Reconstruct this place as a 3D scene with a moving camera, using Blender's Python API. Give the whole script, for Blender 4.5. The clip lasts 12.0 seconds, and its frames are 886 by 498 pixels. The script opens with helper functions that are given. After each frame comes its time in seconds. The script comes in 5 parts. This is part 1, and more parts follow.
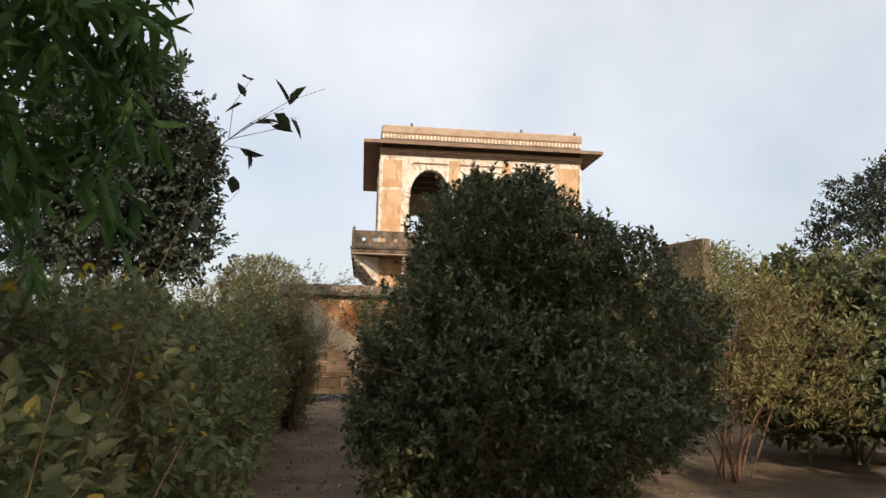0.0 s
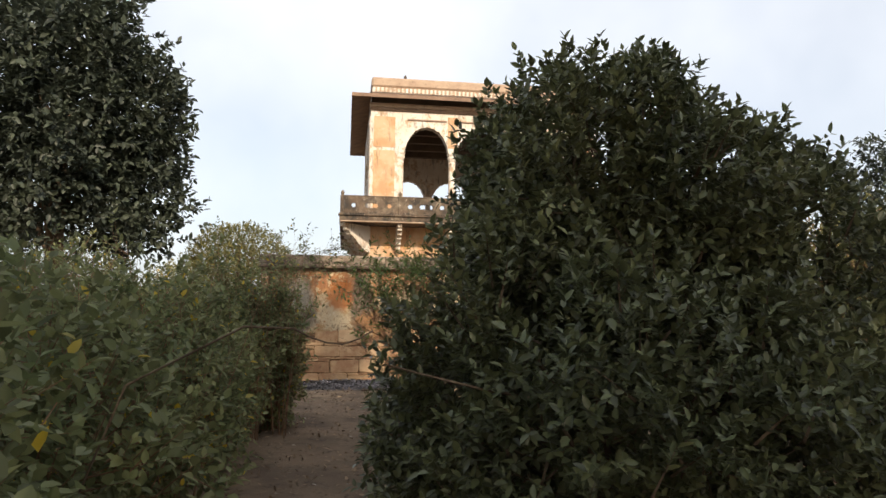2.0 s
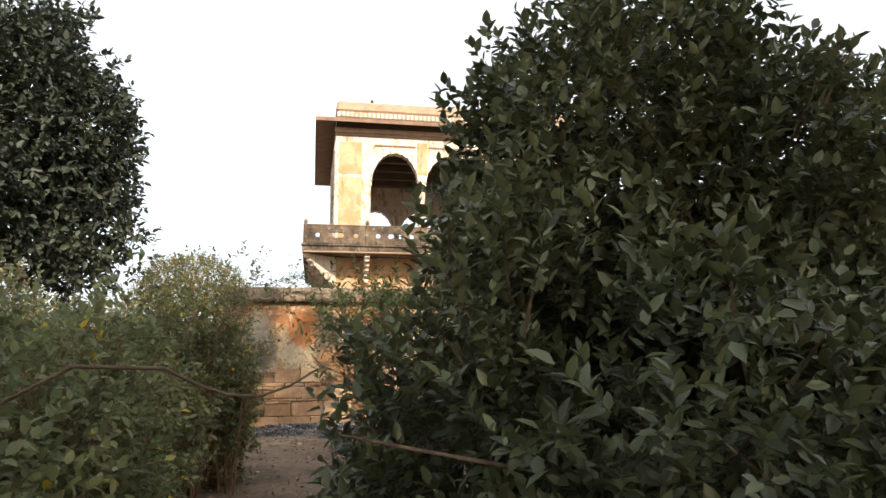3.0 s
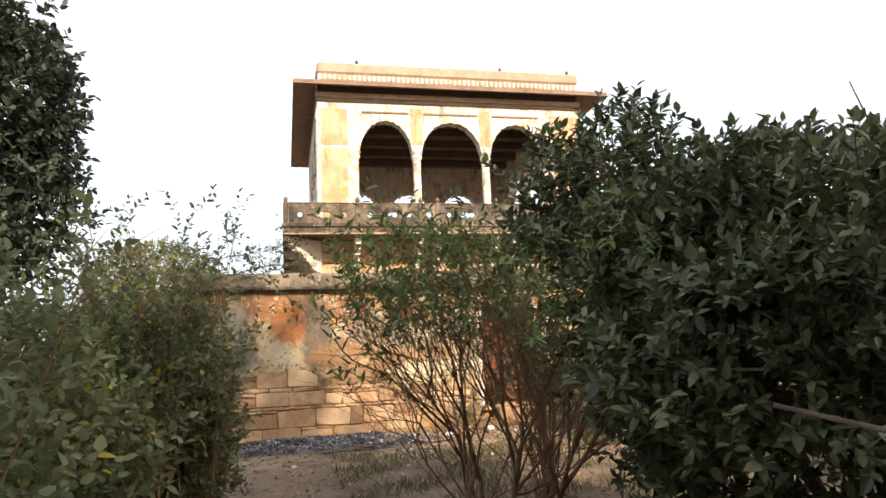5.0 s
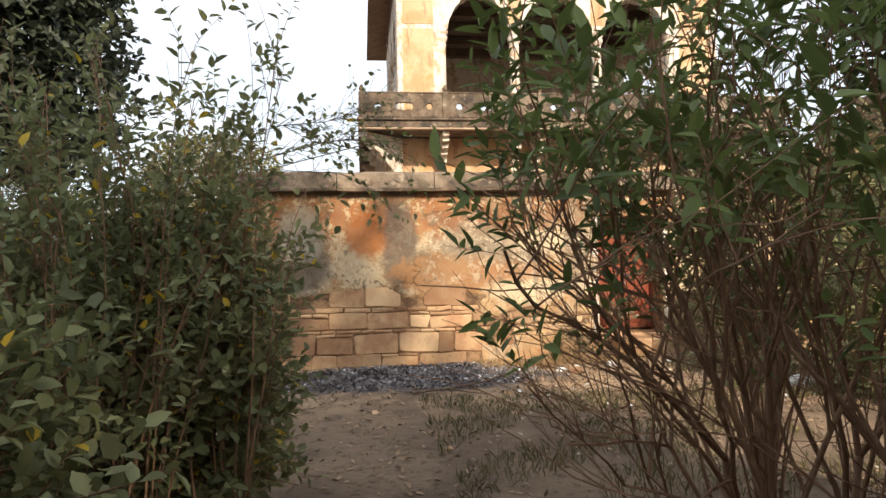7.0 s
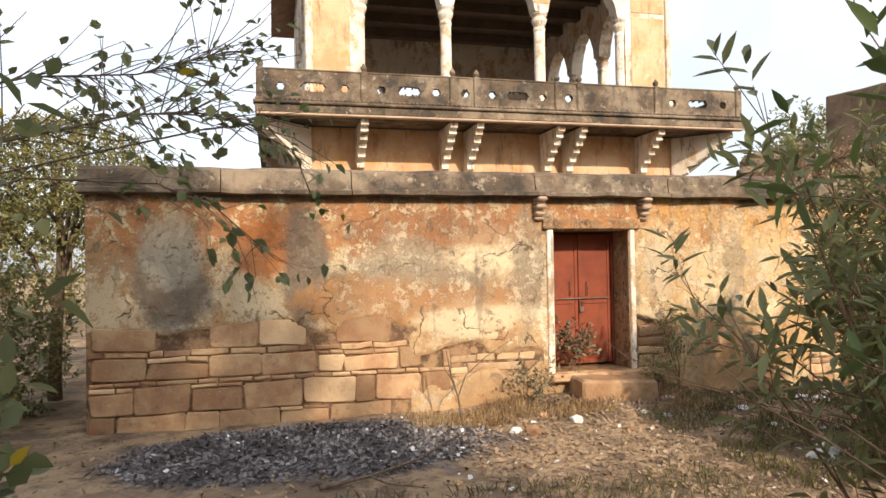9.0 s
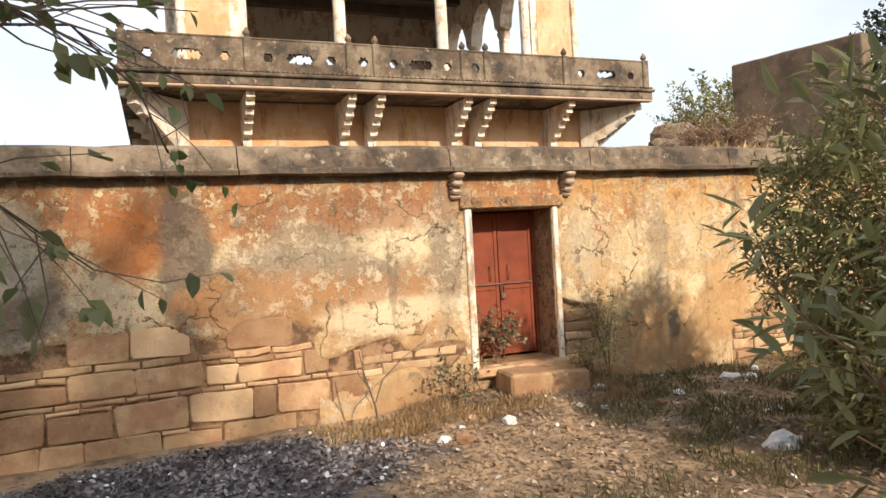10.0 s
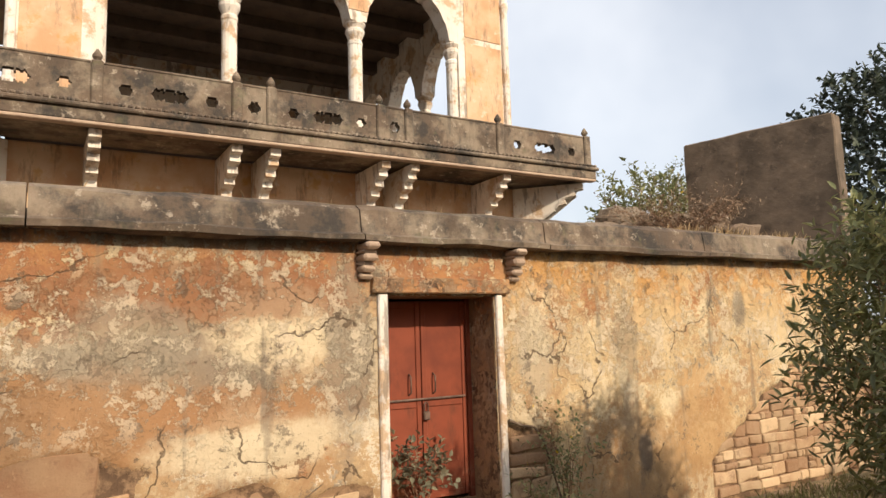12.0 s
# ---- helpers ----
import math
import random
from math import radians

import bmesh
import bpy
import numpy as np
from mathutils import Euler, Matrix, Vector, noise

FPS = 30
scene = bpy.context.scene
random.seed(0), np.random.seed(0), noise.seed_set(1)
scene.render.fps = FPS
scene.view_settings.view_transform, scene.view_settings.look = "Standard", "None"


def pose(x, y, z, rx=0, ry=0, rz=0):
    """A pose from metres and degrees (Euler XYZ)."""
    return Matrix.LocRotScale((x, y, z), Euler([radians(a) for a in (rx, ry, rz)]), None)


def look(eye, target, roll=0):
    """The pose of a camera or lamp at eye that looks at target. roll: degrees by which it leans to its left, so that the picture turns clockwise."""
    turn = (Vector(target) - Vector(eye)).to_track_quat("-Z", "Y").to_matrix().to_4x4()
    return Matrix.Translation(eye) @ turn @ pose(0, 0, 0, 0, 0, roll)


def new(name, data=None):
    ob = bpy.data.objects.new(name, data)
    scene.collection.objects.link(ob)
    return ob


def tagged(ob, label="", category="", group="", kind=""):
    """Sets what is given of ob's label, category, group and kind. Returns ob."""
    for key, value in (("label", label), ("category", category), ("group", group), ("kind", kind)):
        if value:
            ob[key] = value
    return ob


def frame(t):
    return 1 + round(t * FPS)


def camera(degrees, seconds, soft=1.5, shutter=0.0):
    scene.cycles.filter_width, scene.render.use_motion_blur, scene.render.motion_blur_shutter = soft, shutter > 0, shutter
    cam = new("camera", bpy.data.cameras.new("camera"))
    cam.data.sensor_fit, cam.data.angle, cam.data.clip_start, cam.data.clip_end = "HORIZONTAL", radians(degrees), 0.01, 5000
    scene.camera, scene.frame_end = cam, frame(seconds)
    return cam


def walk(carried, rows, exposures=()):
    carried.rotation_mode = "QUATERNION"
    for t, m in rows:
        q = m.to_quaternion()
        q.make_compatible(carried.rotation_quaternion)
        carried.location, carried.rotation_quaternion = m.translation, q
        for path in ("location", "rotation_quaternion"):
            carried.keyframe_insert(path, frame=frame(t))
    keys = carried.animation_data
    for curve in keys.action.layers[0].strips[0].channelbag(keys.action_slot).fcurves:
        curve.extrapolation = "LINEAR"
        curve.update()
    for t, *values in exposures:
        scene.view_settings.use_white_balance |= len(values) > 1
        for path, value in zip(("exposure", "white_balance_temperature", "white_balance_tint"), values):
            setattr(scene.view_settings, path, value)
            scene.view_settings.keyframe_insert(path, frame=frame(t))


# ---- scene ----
cam = camera(65.1, 12.0)
PATH = [
    (0, (0.593, -3.922, 1.642), (0.817, -1.953, 1.917), 1.3),
    (0.5, (0.415, -3.191, 1.692), (0.7, -1.224, 1.913), 0.7),
    (1, (0.368, -2.542, 1.694), (0.527, -0.561, 1.92), 3.5),
    (1.5, (0.32, -1.972, 1.696), (0.67, -0.012, 1.887), -1.7),
    (2, (0.364, -1.407, 1.687), (0.64, 0.563, 1.894), 0.6),
    (2.5, (0.42, -0.842, 1.661), (0.788, 1.114, 1.854), -0.2),
    (3, (0.461, -0.254, 1.673), (0.826, 1.688, 1.983), -0.3),
    (3.5, (0.488, 0.45, 1.692), (0.835, 2.406, 1.927), 1.7),
    (3.7, (0.466, 0.719, 1.69), (0.895, 2.66, 1.917), 1.7),
    (4.5, (0.12, 1.83, 1.65), (0.55, 3.77, 1.93), -0.8),
    (5.3, (0.248, 2.914, 1.597), (0.682, 4.842, 1.901), -3.4),
    (5.5, (0.251, 3.197, 1.596), (0.611, 5.144, 1.876), -2.0),
    (6, (0.205, 3.911, 1.627), (0.594, 5.86, 1.849), -2.1),
    (6.5, (0.194, 4.503, 1.651), (0.503, 6.474, 1.786), -3.6),
    (6.7, (0.194, 4.703, 1.644), (0.414, 6.69, 1.706), -1.4),
    (8.3, (0.118, 6.369, 2.074), (0.468, 8.336, 2.166), 1.5),
    (8.5, (0.162, 6.617, 2.067), (0.582, 8.572, 2.104), -0.4),
    (9, (0.386, 7.403, 2.097), (0.864, 9.344, 2.14), -0.9),
    (9.5, (0.407, 7.885, 2.149), (0.956, 9.808, 2.189), 1.2),
    (10, (0.505, 8.482, 2.132), (1.27, 10.33, 2.118), -3.2),
    (10.5, (0.649, 9.05, 2.15), (1.622, 10.796, 2.07), -1.6),
    (11, (0.85, 9.696, 2.081), (2.205, 11.166, 2.024), -2.9),
    (11.5, (1.053, 10.278, 2.122), (2.338, 11.807, 2.226), -3.4),
    (12, (1.423, 10.672, 2.156), (2.432, 12.381, 2.406), -1.8),
]
walk(cam, [(t, look(eye, target, roll)) for t, eye, target, roll in PATH], [(0, -0.15), (1, -0.17), (1.5, -0.04), (2, 0.1), (2.5, 0.36), (3.5, 0.58), (5.5, 0.6), (6.5, 0.47), (8.5, 0.4), (9.5, 0.35), (10.5, 0.32), (11, 0.45), (11.5, 0.36), (12, 0.06)])

# world and light
SUN_EL, SUN_AZ = 29.0, 9.0   # degrees; azimuth is measured from -y towards +x
world = bpy.data.worlds.new("sky")
scene.world = world
world.use_nodes = True
wt = world.node_tree
wt.nodes.clear()
w_out = wt.nodes.new("ShaderNodeOutputWorld")
w_bg = wt.nodes.new("ShaderNodeBackground")
w_sky = wt.nodes.new("ShaderNodeTexSky")
w_sky.sky_type = "NISHITA"
w_sky.sun_disc = False
w_sky.sun_elevation = radians(SUN_EL)
w_sky.sun_rotation = radians(180 - SUN_AZ)
w_sky.air_density, w_sky.dust_density, w_sky.ozone_density = 1.0, 3.5, 1.5
w_co = wt.nodes.new("ShaderNodeTexCoord")
w_no = wt.nodes.new("ShaderNodeTexNoise")
w_no.inputs["Scale"].default_value = 1.6
w_no.inputs["Detail"].default_value = 5
w_rm = wt.nodes.new("ShaderNodeValToRGB")
w_rm.color_ramp.elements[0].position, w_rm.color_ramp.elements[1].position = 0.42, 0.72
w_mix = wt.nodes.new("ShaderNodeMix")
w_mix.data_type = "RGBA"
w_mix.inputs[7].default_value = (7.7, 7.8, 8.0, 1)
w_half = wt.nodes.new("ShaderNodeMath")
w_half.operation = "MULTIPLY_ADD"
w_half.inputs[1].default_value = 0.45
w_half.inputs[2].default_value = 0.38
wt.links.new(w_co.outputs["Generated"], w_no.inputs["Vector"])
wt.links.new(w_no.outputs["Fac"], w_rm.inputs["Fac"])
wt.links.new(w_rm.outputs["Color"], w_half.inputs[0])
wt.links.new(w_half.outputs[0], w_mix.inputs[0])
wt.links.new(w_sky.outputs["Color"], w_mix.inputs[6])
wt.links.new(w_mix.outputs[2], w_bg.inputs["Color"])
w_bg.inputs["Strength"].default_value = 0.15
wt.links.new(w_bg.outputs[0], w_out.inputs[0])

sun_data = bpy.data.lights.new("sun", "SUN")
sun_data.energy, sun_data.angle, sun_data.color = 4.1, radians(0.8), (1.0, 0.83, 0.64)
sun = new("sun", sun_data)
ce = math.cos(radians(SUN_EL))
sun.matrix_world = look((ce * math.sin(radians(SUN_AZ)) * 60, -ce * math.cos(radians(SUN_AZ)) * 60, math.sin(radians(SUN_EL)) * 60), (0, 0, 0))

# ---- materials ----


class Mat:
    """A small builder of node materials in world metres."""

    def __init__(self, name, rough=0.9):
        self.m = bpy.data.materials.new(name)
        self.m.use_nodes = True
        self.t = self.m.node_tree
        self.b = self.t.nodes["Principled BSDF"]
        self.b.inputs["Roughness"].default_value = rough
        self.b.inputs["Specular IOR Level"].default_value = 0.25
        self.pos = self.t.nodes.new("ShaderNodeNewGeometry").outputs["Position"]
        self.bumps = None

    def node(self, kind, **ins):
        n = self.t.nodes.new(kind)
        for k, v in ins.items():
            n.inputs[k].default_value = v
        return n

    def noise(self, scale, detail=5, rough=0.6, stretch=None, shift=0.0, distort=0.0):
        mp = self.node("ShaderNodeMapping")
        mp.inputs["Location"].default_value = (shift, shift * 1.7, -shift)
        mp.inputs["Scale"].default_value = stretch or (1, 1, 1)
        self.t.links.new(self.pos, mp.inputs["Vector"])
        n = self.node("ShaderNodeTexNoise", Scale=scale, Detail=detail, Roughness=rough, Distortion=distort)
        self.t.links.new(mp.outputs[0], n.inputs["Vector"])
        return n.outputs["Fac"]

    def step(self, v, lo, hi, top=1.0):
        n = self.node("ShaderNodeMapRange")
        n.inputs["From Min"].default_value, n.inputs["From Max"].default_value = lo, hi
        n.inputs["To Max"].default_value = top
        n.interpolation_type = "SMOOTHSTEP"
        self.t.links.new(v, n.inputs["Value"])
        return n.outputs[0]

    def math(self, op, a, b):
        n = self.node("ShaderNodeMath")
        n.operation = op
        for i, v in enumerate((a, b)):
            if isinstance(v, (int, float)):
                n.inputs[i].default_value = v
            else:
                self.t.links.new(v, n.inputs[i])
        return n.outputs[0]

    def axis(self, i):
        n = self.node("ShaderNodeSeparateXYZ")
        self.t.links.new(self.pos, n.inputs[0])
        return n.outputs[i]

    def mix(self, a, b, f):
        n = self.node("ShaderNodeMix")
        n.data_type = "RGBA"
        for i, v in ((6, a), (7, b), (0, f)):
            if isinstance(v, (tuple, list)):
                n.inputs[i].default_value = (*v, 1)
            elif isinstance(v, (int, float)):
                n.inputs[i].default_value = v
            else:
                self.t.links.new(v, n.inputs[i])
        return n.outputs[2]

    def vary(self, col, amount, src="random"):
        n = self.node("ShaderNodeHueSaturation")
        if src == "random":
            r = self.node("ShaderNodeObjectInfo").outputs["Random"]
        else:
            r = self.node("ShaderNodeNewGeometry").outputs["Random Per Island"]
        self.t.links.new(self.math("ADD", self.math("MULTIPLY", r, 2 * amount), 1 - amount), n.inputs["Value"])
        if isinstance(col, (tuple, list)):
            n.inputs["Color"].default_value = (*col, 1)
        else:
            self.t.links.new(col, n.inputs["Color"])
        return n.outputs[0]

    def bump(self, v, strength=0.4, dist=0.01):
        n = self.node("ShaderNodeBump", Strength=strength, Distance=dist)
        self.t.links.new(v, n.inputs["Height"])
        if self.bumps is not None:
            self.t.links.new(self.bumps, n.inputs["Normal"])
        self.bumps = n.outputs[0]
        self.t.links.new(self.bumps, self.b.inputs["Normal"])

    def done(self, col):
        if isinstance(col, (tuple, list)):
            self.b.inputs["Base Color"].default_value = (*col, 1)
        else:
            self.t.links.new(col, self.b.inputs["Base Color"])
        return self.m


def plaster_material():
    k = Mat("old_ochre_plaster", 0.95)
    fine = k.math("SUBTRACT", k.noise(11, 7, 0.75, shift=3), 0.5)
    grit = k.math("SUBTRACT", k.noise(38, 4, 0.7, shift=6), 0.5)

    def ragged(scale, shift, lo, hi, top=1.0, rough=0.55):
        v = k.math("ADD", k.noise(scale, 6, 0.62, shift=shift), k.math("MULTIPLY", fine, rough))
        return k.step(k.math("ADD", v, k.math("MULTIPLY", grit, rough * 0.5)), lo, hi, top)

    def stain_shadow(x, z, rx, rz, soft=0.5, wob=0.5, scale=1.6):
        dx = k.math("DIVIDE", k.math("SUBTRACT", k.axis(0), x), rx)
        dz = k.math("DIVIDE", k.math("SUBTRACT", k.axis(2), z), rz)
        d = k.math("SQRT", k.math("ADD", k.math("MULTIPLY", dx, dx), k.math("MULTIPLY", dz, dz)), 0)
        n = k.math("MULTIPLY", k.math("SUBTRACT", k.noise(scale, 7, 0.7, shift=x * 3 + z), 0.5), wob * 4)
        d = k.math("ADD", k.math("ADD", d, n), k.math("MULTIPLY", fine, 0.9))
        return k.step(d, 1 + soft * 0.5, 1 - soft * 0.5)

    c = k.mix((0.37, 0.225, 0.115), (0.50, 0.35, 0.19), ragged(0.9, 1, 0.36, 0.62))
    # cream lime coat that has survived in flakes
    cream = k.math("MULTIPLY", ragged(1.3, 4, 0.47, 0.55, 1.0, 0.7), k.step(k.axis(2), 0.8, 1.4))
    c = k.mix(c, (0.55, 0.445, 0.295), cream)
    c = k.mix(c, (0.70, 0.61, 0.46), ragged(2.4, 12, 0.60, 0.64, 0.85, 0.9))
    # bare orange undercoat, mostly in a band below the cornice
    band = k.step(k.axis(2), 1.95, 2.7, 0.26)
    rv = k.math("ADD", k.noise(2.0, 6, 0.65, shift=9), k.math("ADD", band, k.math("MULTIPLY", fine, 0.75)))
    rust = k.step(rv, 0.60, 0.68)
    c = k.mix(c, k.mix((0.30, 0.125, 0.055), (0.42, 0.20, 0.08), ragged(4, 2, 0.4, 0.6)), k.math("MULTIPLY", rust, 0.9))
    flake = k.math("MULTIPLY", ragged(7, 22, 0.55, 0.60, 1.0, 0.9), k.step(k.axis(2), 1.6, 2.2))
    c = k.mix(c, (0.60, 0.47, 0.29), flake)
    # warm yellow wash on the side past the door
    yell = k.math("MULTIPLY", k.step(k.axis(0), 5.1, 5.6), ragged(1.1, 21, 0.36, 0.55, 0.75))
    c = k.mix(c, (0.64, 0.47, 0.25), yell)
    c = k.mix(c, (0.50, 0.24, 0.06), k.math("MULTIPLY", yell, k.math("MULTIPLY", k.step(k.axis(2), 2.2, 2.75), ragged(2.5, 19, 0.42, 0.55))))
    c = k.mix(c, (0.70, 0.57, 0.36), k.math("MULTIPLY", k.step(k.axis(0), 5.3, 5.9), k.math("MULTIPLY", ragged(1.7, 25, 0.52, 0.58, 0.85, 0.8), k.step(k.axis(2), 2.75, 2.4))))
    # stains: damp grey streaks, soot and repairs, and a partly painted bush shadow
    grey, soot = (0.215, 0.185, 0.145), (0.11, 0.095, 0.08)
    for x, z, rx, rz, col, top in (
        (0.28, 2.3, 0.36, 0.36, (0.42, 0.15, 0.045), 0.85), (0.78, 2.15, 0.27, 0.75, soot, 0.8), (-0.75, 1.85, 0.45, 0.55, soot, 0.8),
        (-0.8, 2.3, 0.35, 0.4, (0.46, 0.42, 0.33), 0.7), (2.1, 1.85, 0.9, 0.38, grey, 0.5), (2.9, 2.2, 0.7, 0.3, grey, 0.4),
        (3.1, 2.3, 0.5, 0.35, (0.70, 0.57, 0.37), 0.85), (3.68, 1.9, 0.22, 0.9, grey, 0.6), (2.9, 1.4, 0.8, 0.22, (0.66, 0.55, 0.37), 0.8),
        # the brown patch at x 6.95 carries some of the bush's shadow in its colour
        (1.5, 1.65, 0.9, 0.35, (0.36, 0.19, 0.085), 0.85), (2.4, 2.55, 1.3, 0.22, (0.27, 0.13, 0.065), 0.75), (1.9, 2.2, 0.5, 0.3, (0.30, 0.25, 0.18), 0.6), (2.8, 1.65, 0.7, 0.16, (0.36, 0.19, 0.09), 0.7), (6.95, 0.75, 0.85, 0.55, (0.33, 0.18, 0.08), 0.6),
        (8.0, 1.2, 0.5, 0.7, (0.42, 0.24, 0.10), 0.6), (6.85, 1.75, 0.16, 0.75, grey, 0.45), (8.75, 2.35, 0.13, 0.25, grey, 0.7),
        (7.05, 0.9, 0.1, 0.24, (0.09, 0.075, 0.065), 0.8), (5.65, 2.0, 0.22, 0.5, (0.50, 0.43, 0.31), 0.5)):
        c = k.mix(c, col, k.math("MULTIPLY", stain_shadow(x, z, rx, rz, wob=0.3 if x < 1 else 0.5), top))
    chips = k.math("MULTIPLY", ragged(3.2, 51, 0.54, 0.58, 0.65, 0.9), k.step(k.axis(2), 1.3, 1.7))
    c = k.mix(c, (0.62, 0.51, 0.36), k.math("MULTIPLY", chips, k.step(k.axis(0), 1.0, 1.4)))
    c = k.mix(c, (0.13, 0.09, 0.06), ragged(2.7, 57, 0.62, 0.67, 0.6, 0.9))
    streak = k.step(k.math("ADD", k.noise(3.2, 5, 0.6, stretch=(1.6, 1, 0.16), shift=6), k.math("MULTIPLY", fine, 0.3)), 0.56, 0.72, 0.6)
    c = k.mix(c, (0.17, 0.135, 0.10), streak)
    # ragged grime under the cornice, with the cornice's shadow painted into it
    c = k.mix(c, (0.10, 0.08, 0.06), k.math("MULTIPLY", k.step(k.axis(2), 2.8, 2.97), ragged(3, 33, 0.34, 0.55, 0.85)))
    damp = k.math("MULTIPLY", k.step(k.axis(2), 0.95, 0.25), ragged(2.4, 31, 0.35, 0.6, 0.6))
    c = k.mix(c, (0.24, 0.15, 0.085), damp)
    c = k.mix(c, (0.19, 0.14, 0.095), k.step(grit, 0.08, 0.2, 0.5))
    c = k.mix(c, (0.66, 0.55, 0.38), k.step(grit, -0.1, -0.22, 0.4))
    # cracks
    v = k.node("ShaderNodeTexVoronoi", Scale=0.95)
    v.feature = "DISTANCE_TO_EDGE"
    warp = k.node("ShaderNodeVectorMath")
    warp.operation = "MULTIPLY_ADD"
    wn = k.node("ShaderNodeTexNoise", Scale=3.5, Detail=6.0)
    k.t.links.new(k.pos, wn.inputs["Vector"])
    k.t.links.new(wn.outputs["Color"], warp.inputs[0])
    warp.inputs[1].default_value = (0.45, 0.45, 0.45)
    k.t.links.new(k.pos, warp.inputs[2])
    k.t.links.new(warp.outputs[0], v.inputs["Vector"])
    crack = k.math("MULTIPLY", k.step(v.outputs["Distance"], 0.010, 0.003), k.step(k.noise(1.3, 3, shift=14), 0.50, 0.56))
    c = k.mix(c, (0.10, 0.065, 0.04), k.math("MULTIPLY", crack, 0.8))
    # where the coat has fallen: earth mortar with a ragged rim
    at = k.node("ShaderNodeAttribute")
    at.attribute_name = "fallen"
    gone = k.step(k.math("ADD", at.outputs["Fac"], k.math("ADD", k.math("MULTIPLY", fine, 0.35), k.math("MULTIPLY", grit, 0.1))), -0.004, 0.004)
    mort = k.mix((0.13, 0.08, 0.048), (0.33, 0.21, 0.12), ragged(5, 44, 0.4, 0.6))
    c = k.mix(c, mort, gone)
    k.bump(k.noise(5, 6, 0.65), 0.5, 0.035)
    k.bump(k.math("SUBTRACT", k.math("ADD", k.math("MULTIPLY", cream, 0.4), k.math("ADD", flake, k.math("MULTIPLY", chips, 0.7))), k.math("ADD", crack, k.math("MULTIPLY", gone, 1.5))), 0.7, 0.014)
    k.bump(k.noise(60, 3), 0.35, 0.007)
    return k.done(c)


def stone_material(name, a, b, dark, random_amount=0.22, island=False, scale=1.0):
    k = Mat(name, 0.92)
    c = k.mix(a, b, k.step(k.noise(3 * scale, 5), 0.36, 0.64))
    c = k.mix(c, dark, k.step(k.noise(7 * scale, 7, 0.7, shift=5), 0.54, 0.70, 0.7))
    c = k.mix(c, tuple(min(1, q * 1.35) for q in b), k.step(k.noise(24 * scale, 4, 0.7, shift=8), 0.58, 0.7, 0.5))
    if random_amount and not island:
        r = k.node("ShaderNodeObjectInfo").outputs["Random"]
        c = k.mix(c, (0.56, 0.42, 0.26), k.step(r, 0.72, 0.9, 0.45))
        c = k.mix(c, (0.36, 0.17, 0.09), k.step(r, 0.3, 0.12, 0.35))
    if random_amount:
        c = k.vary(c, random_amount, "island" if island else "random")
    k.bump(k.noise(9 * scale, 6, 0.7), 0.5, 0.03)
    k.bump(k.noise(55 * scale, 4, 0.7), 0.4, 0.006)
    return k.done(c)


def lichen_stone():
    """Blackened parapet stone with pale lichen and some surviving lime."""
    k = Mat("blackened_lime_stone", 0.95)
    c = k.mix((0.10, 0.075, 0.055), (0.165, 0.12, 0.085), k.step(k.noise(1.6, 6), 0.38, 0.64))
    c = k.mix(c, (0.05, 0.045, 0.04), k.step(k.noise(2.6, 8, 0.72, shift=3), 0.47, 0.60, 0.9))
    c = k.mix(c, (0.36, 0.29, 0.21), k.step(k.noise(1.2, 8, 0.7, shift=31), 0.45, 0.62, 0.6))
    c = k.mix(c, (0.46, 0.39, 0.30), k.step(k.noise(6.5, 8, 0.78, shift=12), 0.57, 0.63, 0.6))
    c = k.mix(c, (0.14, 0.13, 0.075), k.step(k.noise(3.1, 6, 0.7, shift=17), 0.57, 0.68, 0.6))
    c = k.mix(c, (0.09, 0.075, 0.06), k.step(k.noise(3, 4, 0.6, stretch=(2.5, 2.5, 0.3), shift=2), 0.56, 0.7, 0.5))
    k.bump(k.noise(8, 7, 0.7), 0.6, 0.03)
    k.bump(k.noise(50, 4, 0.7), 0.4, 0.006)
    return k.done(c)


def white_stucco():
    k = Mat("weathered_white_lime_stucco", 0.9)
    c = k.mix((0.72, 0.64, 0.54), (0.78, 0.73, 0.65), k.step(k.noise(2.2, 5), 0.35, 0.65))
    c = k.mix(c, (0.46, 0.28, 0.13), k.step(k.noise(2.6, 8, 0.75, shift=7), 0.50, 0.60, 0.75))
    c = k.mix(c, (0.22, 0.18, 0.14), k.step(k.noise(4.5, 6, 0.7, stretch=(1.5, 1.5, 0.35), shift=1), 0.54, 0.64, 0.7))
    k.bump(k.noise(14, 6, 0.7), 0.35, 0.015)
    return k.done(c)


def ochre_stucco():
    k = Mat("ochre_panel_stucco", 0.92)
    c = k.mix((0.56, 0.33, 0.18), (0.64, 0.45, 0.29), k.step(k.noise(1.7, 6), 0.36, 0.62))
    c = k.mix(c, (0.55, 0.30, 0.10), k.step(k.noise(3.5, 6, 0.7, shift=5), 0.55, 0.68, 0.7))
    c = k.mix(c, (0.66, 0.56, 0.42), k.step(k.noise(6, 7, 0.7, shift=8), 0.58, 0.68, 0.7))
    c = k.mix(c, (0.24, 0.16, 0.10), k.step(k.noise(3, 7, 0.75, stretch=(2, 2, 0.4), shift=2), 0.53, 0.66, 0.7))
    k.bump(k.noise(14, 6, 0.7), 0.3, 0.015)
    return k.done(c)


